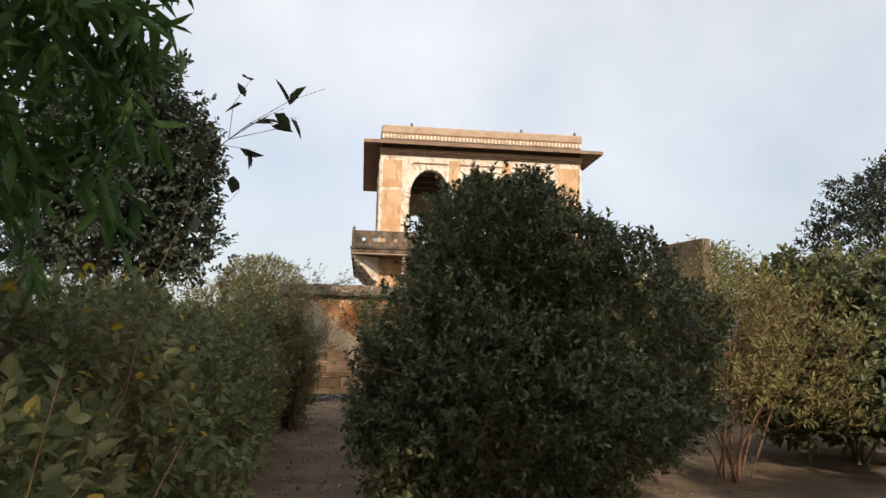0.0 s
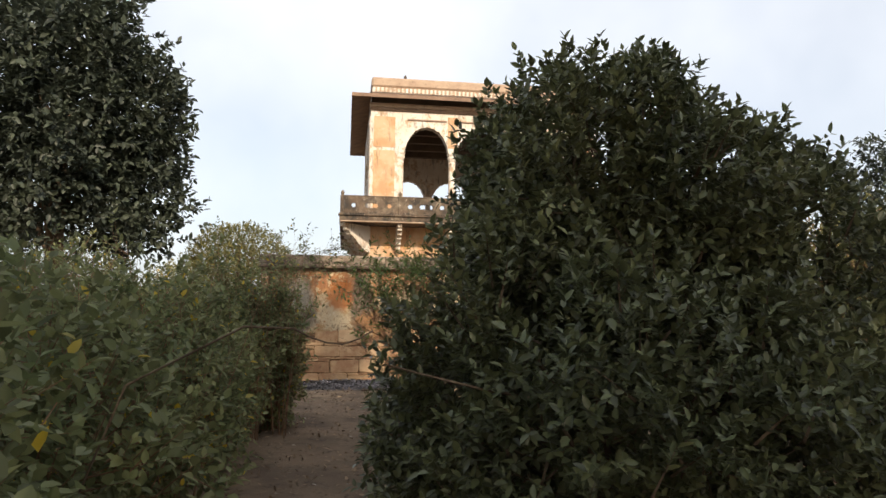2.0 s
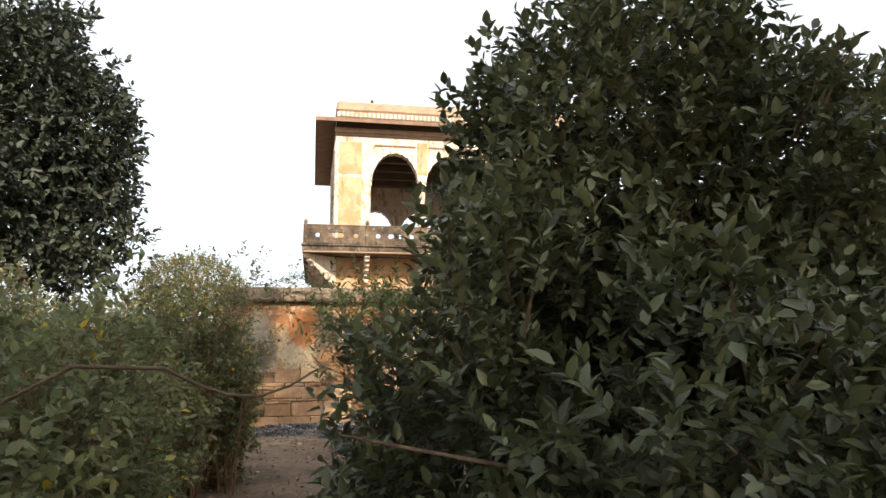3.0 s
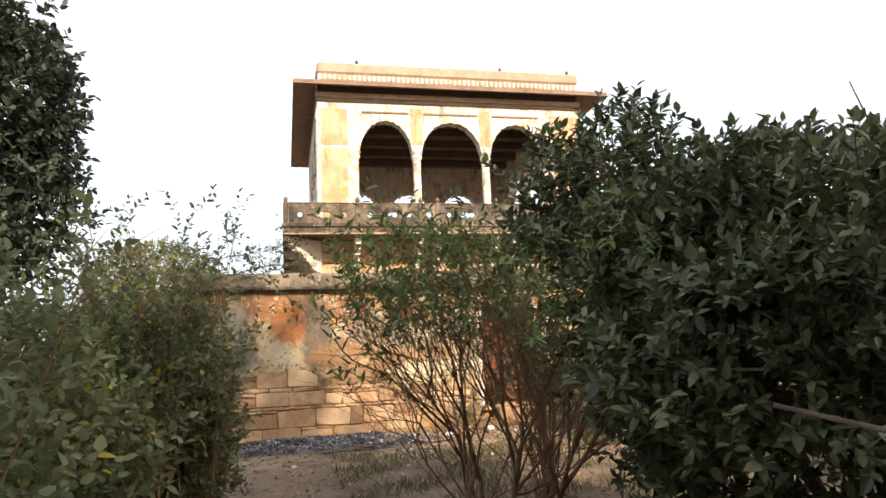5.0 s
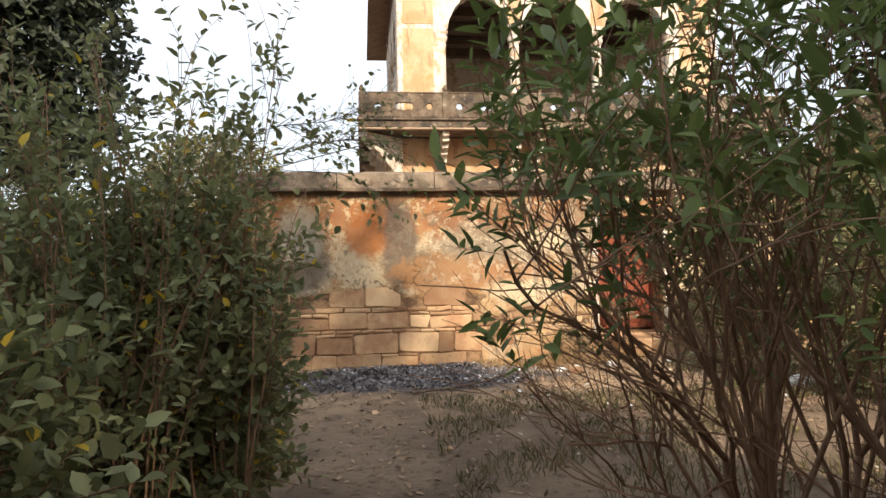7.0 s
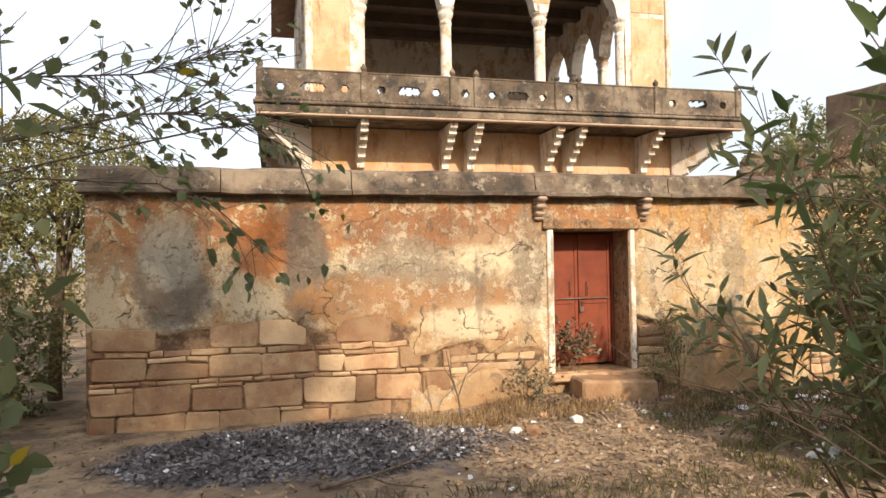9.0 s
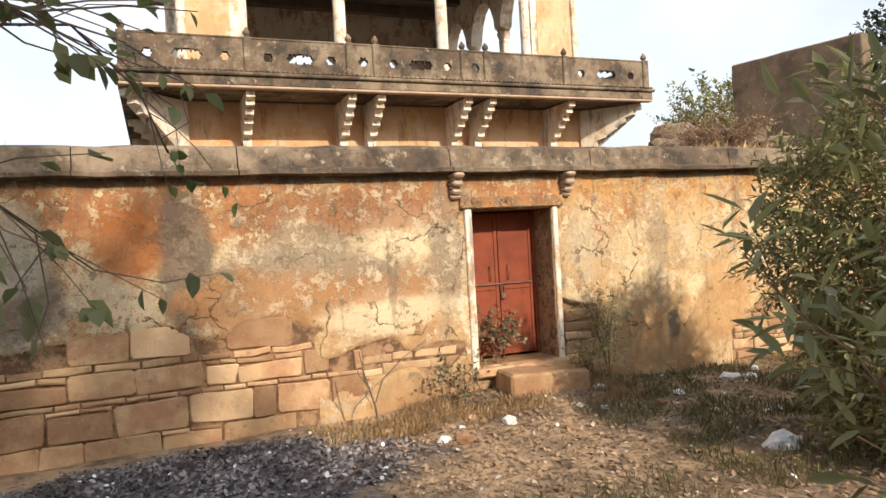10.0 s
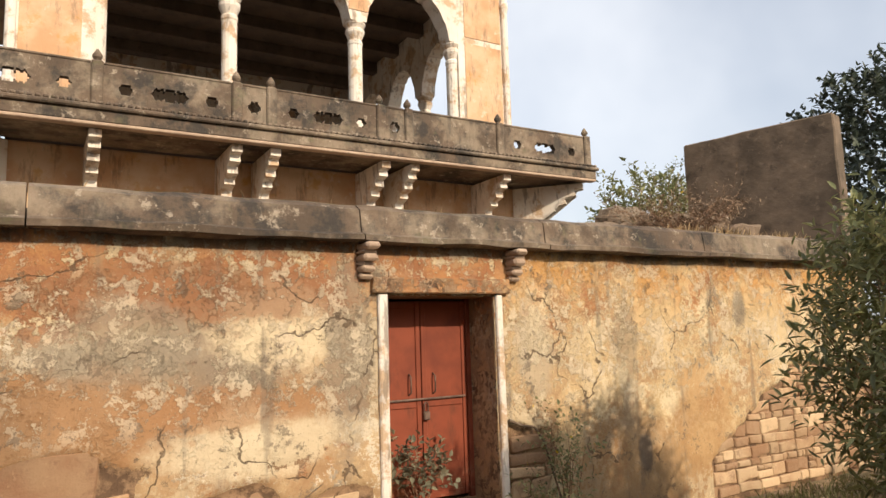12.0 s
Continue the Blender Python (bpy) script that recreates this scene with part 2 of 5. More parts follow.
def rust_paint():
    k = Mat("rust_red_painted_iron", 0.62)
    c = k.mix((0.17, 0.042, 0.022), (0.25, 0.062, 0.03), k.step(k.noise(2.5, 6), 0.35, 0.65))
    c = k.mix(c, (0.14, 0.045, 0.025), k.step(k.noise(6, 7, 0.7, stretch=(1.5, 1, 0.5), shift=4), 0.56, 0.70, 0.75))
    c = k.mix(c, (0.36, 0.22, 0.13), k.math("MULTIPLY", k.step(k.axis(2), 1.1, 0.55), k.step(k.noise(9, 5, shift=2), 0.45, 0.65, 0.6)))
    k.bump(k.noise(30, 4), 0.2, 0.004)
    return k.done(c)


def soil_material():
    k = Mat("dry_earth_with_leaf_litter", 1.0)
    c = k.mix((0.16, 0.115, 0.08), (0.27, 0.195, 0.13), k.step(k.noise(0.9, 6), 0.36, 0.62))
    c = k.mix(c, (0.50, 0.36, 0.22), k.math("MULTIPLY", k.step(k.noise(1.8, 7, 0.7, shift=5), 0.42, 0.60), k.step(k.axis(1), 11.5, 13.5, 0.8)))
    c = k.mix(c, (0.065, 0.048, 0.036), k.step(k.noise(6, 7, 0.72, shift=8), 0.53, 0.68, 0.75))
    c = k.mix(c, (0.33, 0.26, 0.18), k.step(k.noise(42, 4, 0.7, shift=3), 0.63, 0.70, 0.6))
    gx = k.step(k.axis(0), 4.6, 6.2)
    gy = k.step(k.axis(1), 11.0, 13.0)
    c = k.mix(c, (0.085, 0.092, 0.038), k.math("MULTIPLY", k.math("MULTIPLY", gx, gy), k.step(k.noise(2.2, 6, 0.65, shift=41), 0.42, 0.6, 0.7)))
    # cold ash of a rubbish fire
    dx = k.math("DIVIDE", k.math("SUBTRACT", k.axis(0), 0.75), 2.1)
    dy = k.math("DIVIDE", k.math("SUBTRACT", k.axis(1), 14.65), 1.15)
    d = k.math("SQRT", k.math("ADD", k.math("MULTIPLY", dx, dx), k.math("MULTIPLY", dy, dy)), 0)
    ash = k.step(k.math("ADD", d, k.math("MULTIPLY", k.noise(2.5, 6, 0.7, shift=4), 0.9)), 1.55, 1.25)
    ac = k.mix((0.085, 0.075, 0.075), (0.27, 0.25, 0.26), k.step(k.noise(11, 7, 0.75, shift=2), 0.46, 0.64))
    c = k.mix(c, ac, ash)
    k.bump(k.noise(7, 7, 0.7), 0.7, 0.06)
    k.bump(k.noise(48, 5, 0.7), 0.6, 0.012)
    return k.done(c)


def leaf_material(name, a, b, back=0.25, gloss=0.5, amount=0.35, odd=None):
    k = Mat(name, gloss)
    k.b.inputs["Specular IOR Level"].default_value = 0.45
    c = k.mix(a, b, k.step(k.noise(1.3, 4, 0.6), 0.36, 0.64))
    if odd:
        r = k.node("ShaderNodeNewGeometry").outputs["Random Per Island"]
        c = k.mix(c, odd, k.step(r, 0.98, 0.985))
    c = k.vary(c, amount, "island")
    k.done(c)
    if back:
        tr = k.node("ShaderNodeBsdfTranslucent")
        k.t.links.new(c, tr.inputs["Color"])
        mx = k.node("ShaderNodeMixShader")
        mx.inputs[0].default_value = back
        k.t.links.new(k.b.outputs[0], mx.inputs[1])
        k.t.links.new(tr.outputs[0], mx.inputs[2])
        k.t.links.new(mx.outputs[0], k.t.nodes["Material Output"].inputs["Surface"])
    return k.m


def bark_material(name, a, b):
    k = Mat(name, 0.95)
    c = k.mix(a, b, k.step(k.noise(14, 6, 0.7, stretch=(1, 1, 0.35)), 0.4, 0.62))
    k.bump(k.noise(40, 5, 0.7, stretch=(1, 1, 0.3)), 0.5, 0.008)
    return k.done(c)


def plain_material(name, a, b, rough=0.8, scale=12):
    k = Mat(name, rough)
    c = k.mix(a, b, k.step(k.noise(scale, 5, 0.65), 0.4, 0.62))
    k.bump(k.noise(scale * 3, 4), 0.3, 0.006)
    return k.done(c)


PLASTER = plaster_material()
MORTAR = stone_material("crumbled_earth_mortar", (0.27, 0.16, 0.085), (0.36, 0.23, 0.125), (0.13, 0.085, 0.055), 0)
STONE = stone_material("tan_sandstone_block", (0.36, 0.205, 0.115), (0.48, 0.33, 0.19), (0.21, 0.125, 0.08), 0.35)
BRICK = stone_material("thin_orange_brick", (0.40, 0.255, 0.145), (0.50, 0.36, 0.22), (0.22, 0.135, 0.085), 0.25)
SLABSTONE = stone_material("grey_brown_rendered_slab", (0.13, 0.10, 0.072), (0.25, 0.185, 0.13), (0.06, 0.052, 0.04), 0, scale=0.45)
LICHEN = lichen_stone()
WHITE = white_stucco()
OCHRE = ochre_stucco()
# dark brown stone of ceiling, beams, floor, roof slab and door backing
DARKSTONE = stone_material("dark_brown_stone", (0.13, 0.10, 0.08), (0.17, 0.125, 0.095), (0.07, 0.055, 0.045), 0)
EAVESTONE = stone_material("red_brown_eave_stone", (0.24, 0.16, 0.115), (0.31, 0.21, 0.145), (0.12, 0.09, 0.07), 0)
PINKSTONE = stone_material("pink_brown_parapet_render", (0.40, 0.29, 0.21), (0.48, 0.36, 0.26), (0.22, 0.16, 0.12), 0)
RUST = rust_paint()
IRON = plain_material("worn_dark_iron", (0.10, 0.06, 0.045), (0.18, 0.12, 0.09), 0.5)
SOIL = soil_material()
LEAF_DARK = leaf_material("glossy_dark_leaf", (0.112, 0.128, 0.062), (0.16, 0.17, 0.08), 0.25, 0.34, 0.6)
LEAF_HEDGE = leaf_material("dusty_grey_green_leaf", (0.175, 0.205, 0.09), (0.24, 0.245, 0.11), 0.4, 0.6, 0.4, (0.42, 0.30, 0.03))
LEAF_FRESH = leaf_material("fresh_green_leaf", (0.12, 0.17, 0.05), (0.17, 0.22, 0.065), 0.35, 0.5, 0.4)
LEAF_GREEN = leaf_material("mid_green_lance_leaf", (0.215, 0.225, 0.095), (0.28, 0.275, 0.12), 0.4, 0.42, 0.45)
LEAF_TREE = leaf_material("far_dark_tree_leaf", (0.05, 0.062, 0.045), (0.07, 0.085, 0.055), 0.25, 0.5, 0.45)
LEAF_MANGO = leaf_material("bright_hanging_leaf", (0.08, 0.16, 0.045), (0.12, 0.21, 0.06), 0.45, 0.45, 0.4)
LEAF_OLIVE = leaf_material("yellow_olive_leaf", (0.19, 0.185, 0.065), (0.26, 0.235, 0.085), 0.35, 0.6, 0.35)
LEAF_DRY = leaf_material("dead_brown_leaf", (0.20, 0.135, 0.085), (0.32, 0.225, 0.14), 0.0, 0.9, 0.5, (0.34, 0.30, 0.24))
GRASS_DRY = leaf_material("straw_dry_grass", (0.40, 0.27, 0.14), (0.50, 0.36, 0.20), 0.2, 0.8, 0.35)
GRASS_GREEN = leaf_material("short_green_grass", (0.15, 0.15, 0.06), (0.21, 0.19, 0.085), 0.3, 0.8, 0.35)
ASH = leaf_material("ash_and_charred_scraps", (0.11, 0.098, 0.094), (0.30, 0.275, 0.27), 0.0, 0.95, 0.6, (0.55, 0.54, 0.55))
BARK = bark_material("grey_brown_bark", (0.12, 0.085, 0.06), (0.20, 0.15, 0.105))
TWIG = bark_material("reddish_brown_twig", (0.21, 0.115, 0.07), (0.31, 0.19, 0.115))
PLASTIC = plain_material("dirty_white_plastic", (0.60, 0.60, 0.58), (0.75, 0.75, 0.74), 0.5, 20)

# ---- geometry helpers ----


def ground_z(x, y):
    """Height of the ground: it rises a little to the wall, most at the doorstep."""
    s = min(1, max(0, (y - 2) / 11))
    z = 0.2 * s * s * (3 - 2 * s)
    z += 0.17 * math.exp(-((x - 4.7) / 1.5) ** 2 - ((y - 16.1) / 1.2) ** 2)
    z += 0.07 * math.exp(-((x - 0.75) / 1.7) ** 2 - ((y - 14.8) / 0.9) ** 2)
    z += 0.035 * noise.noise((x * 0.9, y * 0.9, 0)) + 0.012 * noise.noise((x * 4, y * 4, 3))
    return z


def part(name, bm, material, parent=None, label="", kind="", smooth=False):
    """Links a bmesh as one mesh object, under a thing or a part."""
    me = bpy.data.meshes.new(name)
    bmesh.ops.recalc_face_normals(bm, faces=bm.faces[:])
    bm.to_mesh(me)
    bm.free()
    for m in material if isinstance(material, (list, tuple)) else (material,):
        me.materials.append(m)
    if smooth:
        me.shade_smooth()
    ob = new(name, me)
    ob.parent = parent
    return tagged(ob, label=label, kind=kind)


def raw(name, verts, faces, material, parent=None, label="", kind="", smooth=False):
    me = bpy.data.meshes.new(name)
    me.from_pydata([tuple(v) for v in verts], [], [tuple(f) for f in faces])
    me.materials.append(material)
    if smooth:
        me.shade_smooth()
    ob = new(name, me)
    ob.parent = parent
    return tagged(ob, label=label, kind=kind)


def thing(name, at, label, category, group=""):
    ob = new(name)
    ob.empty_display_size = 0.2
    ob.location = at
    return tagged(ob, label=label, category=category, group=group)


def local(ob, x, y, z):
    return (x - ob.location.x, y - ob.location.y, z - ob.location.z)


def box(bm, lo, hi, bevel=0.0, rough=0.0, seed=0):
    """Adds a box from corner to corner, with bevelled and slightly uneven edges."""
    r = bmesh.ops.create_cube(bm, size=1)
    vs = r["verts"]
    for v in vs:
        v.co = Vector((lo[i] + (v.co[i] + 0.5) * (hi[i] - lo[i]) for i in range(3)))
        if rough:
            v.co += Vector(noise.noise_vector(v.co * 7 + Vector((seed, 0, 0)))) * rough
    if bevel:
        es = list({e for v in vs for e in v.link_edges})
        bmesh.ops.bevel(bm, geom=es, offset=bevel, segments=1, affect="EDGES", profile=0.5)


def boxed(name, lo, hi, material, parent=None, bevel=0.01, label="", kind="", rough=0.0):
    bm = bmesh.new()
    o = parent.location if parent and parent.type == "EMPTY" else Vector((0, 0, 0))
    box(bm, Vector(lo) - o, Vector(hi) - o, bevel, rough)
    return part(name, bm, material, parent, label, kind)


def profile_run(bm, pts, axis, a, b, steps=1, wobble=0.0):
    """Sweeps a closed outline along x or y from a to b. pts: (out, z), out is the other axis."""
    rings = []
    for i in range(steps + 1):
        s = a + (b - a) * i / steps
        ring = []
        for o, z in pts:
            w = wobble * noise.noise((s * 1.7, o * 5, z * 5))
            w2 = wobble * noise.noise((s * 2.3 + 7, o * 4, z * 6))
            ring.append(bm.verts.new((s, o + w, z + w2) if axis == "x" else (o + w, s, z + w2)))
        rings.append(ring)
    n = len(pts)
    for p, q in zip(rings, rings[1:]):
        for j in range(n):
            bm.faces.new((p[j], p[(j + 1) % n], q[(j + 1) % n], q[j]))
    bm.faces.new(rings[0])
    bm.faces.new(rings[-1][::-1])


def lathe(bm, prof, at, n=16):
    """Turns (radius, z) pairs round an upright axis at a point."""
    rings = [[bm.verts.new((at[0] + r * math.cos(2 * math.pi * i / n), at[1] + r * math.sin(2 * math.pi * i / n), at[2] + z)) for i in range(n)] for r, z in prof]
    for p, q in zip(rings, rings[1:]):
        for i in range(n):
            bm.faces.new((p[i], p[(i + 1) % n], q[(i + 1) % n], q[i]))
    bm.faces.new(rings[0][::-1])
    bm.faces.new(rings[-1])


class Sticks:
    """Collects tapered sticks and leaves as plain lists for one mesh."""

    def __init__(self):
        self.v, self.f = [], []

    def tube(self, pts, r0, r1, n=5):
        pts = [Vector(p) for p in pts]
        base = len(self.v)
        m = len(pts)
        for i, p in enumerate(pts):
            d = (pts[min(i + 1, m - 1)] - pts[max(i - 1, 0)]).normalized()
            a = d.orthogonal().normalized() if i == 0 else (a - d * a.dot(d)).normalized()
            b = d.cross(a)
            r = r0 + (r1 - r0) * i / (m - 1)
            for j in range(n):
                t = 2 * math.pi * j / n
                self.v.append(p + (a * math.cos(t) + b * math.sin(t)) * r)
        for i in range(m - 1):
            for j in range(n):
                k = (j + 1) % n
                self.f.append((base + i * n + j, base + i * n + k, base + (i + 1) * n + k, base + (i + 1) * n + j))
        self.f.append(tuple(base + (m - 1) * n + j for j in range(n)))


def leaves(pos, axis, up, length, width, fold=0.25, droop=0.15):
    """Leaf blades as arrays: pointed ovals of two halves folded along the midrib."""
    n = len(pos)
    axis = axis / np.linalg.norm(axis, axis=1, keepdims=True)
    side = np.cross(axis, up)
    side /= np.linalg.norm(side, axis=1, keepdims=True) + 1e-9
    nor = np.cross(side, axis)
    L = length[:, None]
    Wd = (length * width)[:, None]
    rows = [(0, 0, 0), (0.32, 1, 1), (0.68, 0.8, 0.8), (1, 0, 0), (0.68, -0.8, 0.8), (0.32, -1, 1)]
    out = np.empty((n, 6, 3))
    for i, (a, s, h) in enumerate(rows):
        out[:, i] = pos + axis * L * a + side * Wd * (s * 0.5) + nor * (Wd * h * fold * 0.5 - L * droop * a * a)
    idx = np.arange(n)[:, None] * 6
    f = np.concatenate([idx + np.array([[0, 1, 2, 3]]), idx + np.array([[0, 3, 4, 5]])])
    return out.reshape(-1, 3), f


def mesh_arrays(name, v, f, material, parent=None, label="", kind="stuff"):
    me = bpy.data.meshes.new(name)
    k = f.shape[1]
    me.vertices.add(len(v))
    me.vertices.foreach_set("co", np.ascontiguousarray(v, dtype=np.float32).ravel())
    me.loops.add(f.size)
    me.loops.foreach_set("vertex_index", f.astype(np.int32).ravel())
    me.polygons.add(len(f))
    me.polygons.foreach_set("loop_start", np.arange(0, f.size, k, dtype=np.int32))
    me.update(calc_edges=True)
    me.materials.append(material)
    ob = new(name, me)
    ob.parent = parent
    return tagged(ob, label=label, kind=kind)


def twig_leaves(rng, tips, dirs, per, twig_len, leaf_len, leaf_w, spread=0.9, droop=0.15, up_bias=0.4, scatter=0.3):
    """Leaves set spirally along short twigs. Returns vertices, faces and the twig ends."""
    m = len(tips)
    dirs = dirs / np.linalg.norm(dirs, axis=1, keepdims=True)
    ref = np.where(np.abs(dirs[:, 2:3]) > 0.9, np.array([[1.0, 0, 0]]), np.array([[0, 0, 1.0]]))
    a = np.cross(dirs, ref)
    a /= np.linalg.norm(a, axis=1, keepdims=True)
    b = np.cross(dirs, a)
    s = (np.arange(per) + 0.5) / per
    s = np.repeat(s[None], m, 0) + rng.normal(0, 0.05, (m, per))
    ph = rng.uniform(0, 6.28, (m, 1)) + np.arange(per)[None] * 2.4
    rad = a[:, None] * np.cos(ph)[..., None] + b[:, None] * np.sin(ph)[..., None]
    L = twig_len * rng.uniform(0.7, 1.3, (m, 1))
    pos = tips[:, None] + dirs[:, None] * (s * L)[..., None]
    ax = dirs[:, None] * (0.25 + 0.8 * s[..., None]) + rad * spread + rng.normal(0, scatter, (m, per, 3))
    ax[..., 2] += up_bias * 0.3
    upv = dirs[:, None] * 0.5 + np.array([0, 0, 1.0]) + rng.normal(0, 0.45, (m, per, 3))
    ln = leaf_len * rng.uniform(0.6, 1.2, (m, per))
    v, f = leaves(pos.reshape(-1, 3), ax.reshape(-1, 3), upv.reshape(-1, 3), ln.ravel(), leaf_w, 0.3, droop)
    return v, f, tips + dirs * L


def crown_points(rng, n, centre, radii, lump=0.3, freq=1.6, inner=0.25, seed=0, flat=-0.6):
    """Points in the outer shell of an uneven crown, and the ways that they face."""
    d = rng.normal(0, 1, (int(n * 1.5), 3))
    d /= np.linalg.norm(d, axis=1, keepdims=True)
    d = d[d[:, 2] > flat][:n]
    k = np.array([1 + lump * (noise.noise((p[0] * freq + seed, p[1] * freq, p[2] * freq)) + 0.55 * noise.noise((p[0] * freq * 2.7, p[1] * freq * 2.7 + seed, p[2] * freq * 2.7))) for p in d])
    depth = np.where(rng.random(len(d)) < inner, rng.uniform(0.35, 0.8, len(d)), rng.uniform(0.8, 1.0, len(d)))
    p = np.array(centre) + d * np.array(radii) * (k * depth)[:, None]
    return p, d


PATH_Y = [eye[1] for _, eye, _, _ in PATH]
PATH_X = [eye[0] for _, eye, _, _ in PATH]


def path_x(y):
    """The middle of the footpath."""
    return float(np.interp(y, PATH_Y, PATH_X))


def off_path(p, o, half=0.5):
    mid = np.array([path_x(y) for y in p[:, 1] + o[1]])
    return np.abs(p[:, 0] + o[0] - mid) > half


def shrub(name, label, category, at, centre, radii, twigs, per, twig_len, leaf_len, leaf_w, leaf_mat, bark, stems=7, stem_r=0.02, lump=0.3, seed=1, droop=0.15, spread=0.9, inner=0.25, up=0.5, flat=-0.6, freq=1.6, group="", limb_to=0.75, scatter=0.3, low=0.1, lobes=(), clear=0.5):
    """A bush: stems from the ground, twigs near the outline and many single leaves."""
    rng = np.random.default_rng(seed)
    at = (at[0], at[1], ground_z(at[0], at[1]) - 0.03)
    ob = thing(name, at, label, category, group)
    o = np.array(at)
    p, d = crown_points(rng, twigs, np.array(centre) - o, radii, lump, freq, inner, seed * 3.1, flat)
    for lc, lr, ln in lobes:
        p2, d2 = crown_points(rng, ln, np.array(lc) - o, lr, lump, freq, inner, seed * 1.7, flat)
        p, d = np.concatenate([p, p2]), np.concatenate([d, d2])
    keep = (p[:, 2] > low) & off_path(p, o, clear)
    p, d = p[keep], d[keep]
    d = d + rng.normal(0, 0.45, d.shape)
    d[:, 2] += up
    v, f, ends = twig_leaves(rng, p, d, per, twig_len, leaf_len, leaf_w, spread, droop, up, scatter)
    mesh_arrays("foliage", v, f, leaf_mat, ob)
    st = Sticks()
    pick = rng.permutation(len(p))[: min(len(p), 900)]
    for i in pick:
        st.tube((p[i] - d[i] / np.linalg.norm(d[i]) * twig_len * 0.9, ends[i]), stem_r * 0.22 + 0.0012, 0.001, 3)
    raw("fine_branching", st.v, st.f, bark, ob, kind="stuff")
    c = np.array(centre) - o
    for i in range(stems):
        t = rng.normal(0, 1, 3)
        t /= np.linalg.norm(t)
        t[2] = abs(t[2]) * 0.8 + 0.15
        tip = c + t * np.array(radii) * limb_to
        foot = np.array((rng.normal(0, 0.08), rng.normal(0, 0.08), 0.0))
        mid = foot * 0.6 + tip * 0.4 + np.array((0, 0, 0.18 * tip[2])) + rng.normal(0, 0.05, 3)
        st = Sticks()
        pts = [foot * (1 - u) ** 2 + 2 * mid * u * (1 - u) + tip * u * u for u in np.linspace(0, 1, 7)]
        st.tube(pts, stem_r, stem_r * 0.3, 6)
        for j in range(6):
            q = pts[2 + j % 4]
            e = q + (rng.normal(0, 1, 3) * np.array(radii) * 0.35) + np.array((0, 0, 0.15 * radii[2]))
            st.tube((q, (q + e) / 2 + rng.normal(0, 0.03, 3), e), stem_r * 0.4, stem_r * 0.12, 4)
        raw("stem", st.v, st.f, bark, ob, smooth=True)
    return ob


def tree(name, label, at, height, crown, radii, twigs, per, twig_len, leaf_len, leaf_w, leaf_mat, trunk_r, seed, lump=0.3, freq=1.6, droop=0.15, up=0.2, flat=-0.75, group="", spread=0.9, inner=0.3, bark=None, lean=(0, 0)):
    """A tree: tapered trunk, limbs into the crown, a crown of many leafy twigs."""
    rng = np.random.default_rng(seed)
    at = (at[0], at[1], ground_z(at[0], at[1]) - 0.05)
    ob = thing(name, at, label, "tree", group)
    o = np.array(at)
    c = np.array(crown) - o
    p, d = crown_points(rng, twigs, c, radii, lump, freq, inner, seed * 2.3, flat)
    keep = off_path(p, o, 0.55)
    p, d = p[keep], d[keep]
    d = d + rng.normal(0, 0.5, d.shape)
    d[:, 2] += up
    v, f, ends = twig_leaves(rng, p, d, per, twig_len, leaf_len, leaf_w, spread, droop, up)
    mesh_arrays("crown", v, f, leaf_mat, ob)
    st = Sticks()
    top = c + np.array((0, 0, radii[2] * 0.3))
    pts = [np.array((0, 0, 0)) * (1 - u) + top * u + np.array((math.sin(u * 5 + seed), math.cos(u * 4 + seed), 0)) * 0.08 * u for u in np.linspace(0, 1, 9)]
    st.tube(pts, trunk_r, trunk_r * 0.35, 10)
    raw("trunk", st.v, st.f, bark or BARK, ob, smooth=True)
    for i in range(9):
        q = pts[3 + i % 5]
        t = p[rng.integers(len(p))]
        e = q + (t - q) * 0.8
        st = Sticks()
        st.tube((q, q * 0.6 + e * 0.4 + np.array((0, 0, 0.06 * height)), q * 0.2 + e * 0.8, e), trunk_r * 0.42, trunk_r * 0.08, 6)
        raw("limb", st.v, st.f, bark or BARK, ob, smooth=True)
    return ob

# ---- ground ----
WALL = 16.11


def ground():
    xs = np.concatenate([np.linspace(-400, -14, 9), np.arange(-12, 16.01, 0.16), np.linspace(18, 400, 9)])
    ys = np.concatenate([np.linspace(-300, -10, 8), np.arange(-8, 20.01, 0.16), np.linspace(22, 600, 10)])
    v = [(x, y, ground_z(x, y)) for y in ys for x in xs]
    w = len(xs)
    f = [(j * w + i, j * w + i + 1, (j + 1) * w + i + 1, (j + 1) * w + i) for j in range(len(ys) - 1) for i in range(w - 1)]
    return tagged(raw("ground", v, f, SOIL, smooth=True), "dry brown earth with leaf litter and ash", "ground", kind="structure")


ground()

# ---- lower wall ----
DOOR_L, DOOR_R, DOOR_B, DOOR_T = 4.06, 5.17, 0.62, 2.52
WALL_L, WALL_R, TOP = -1.7, 11.5, 2.98


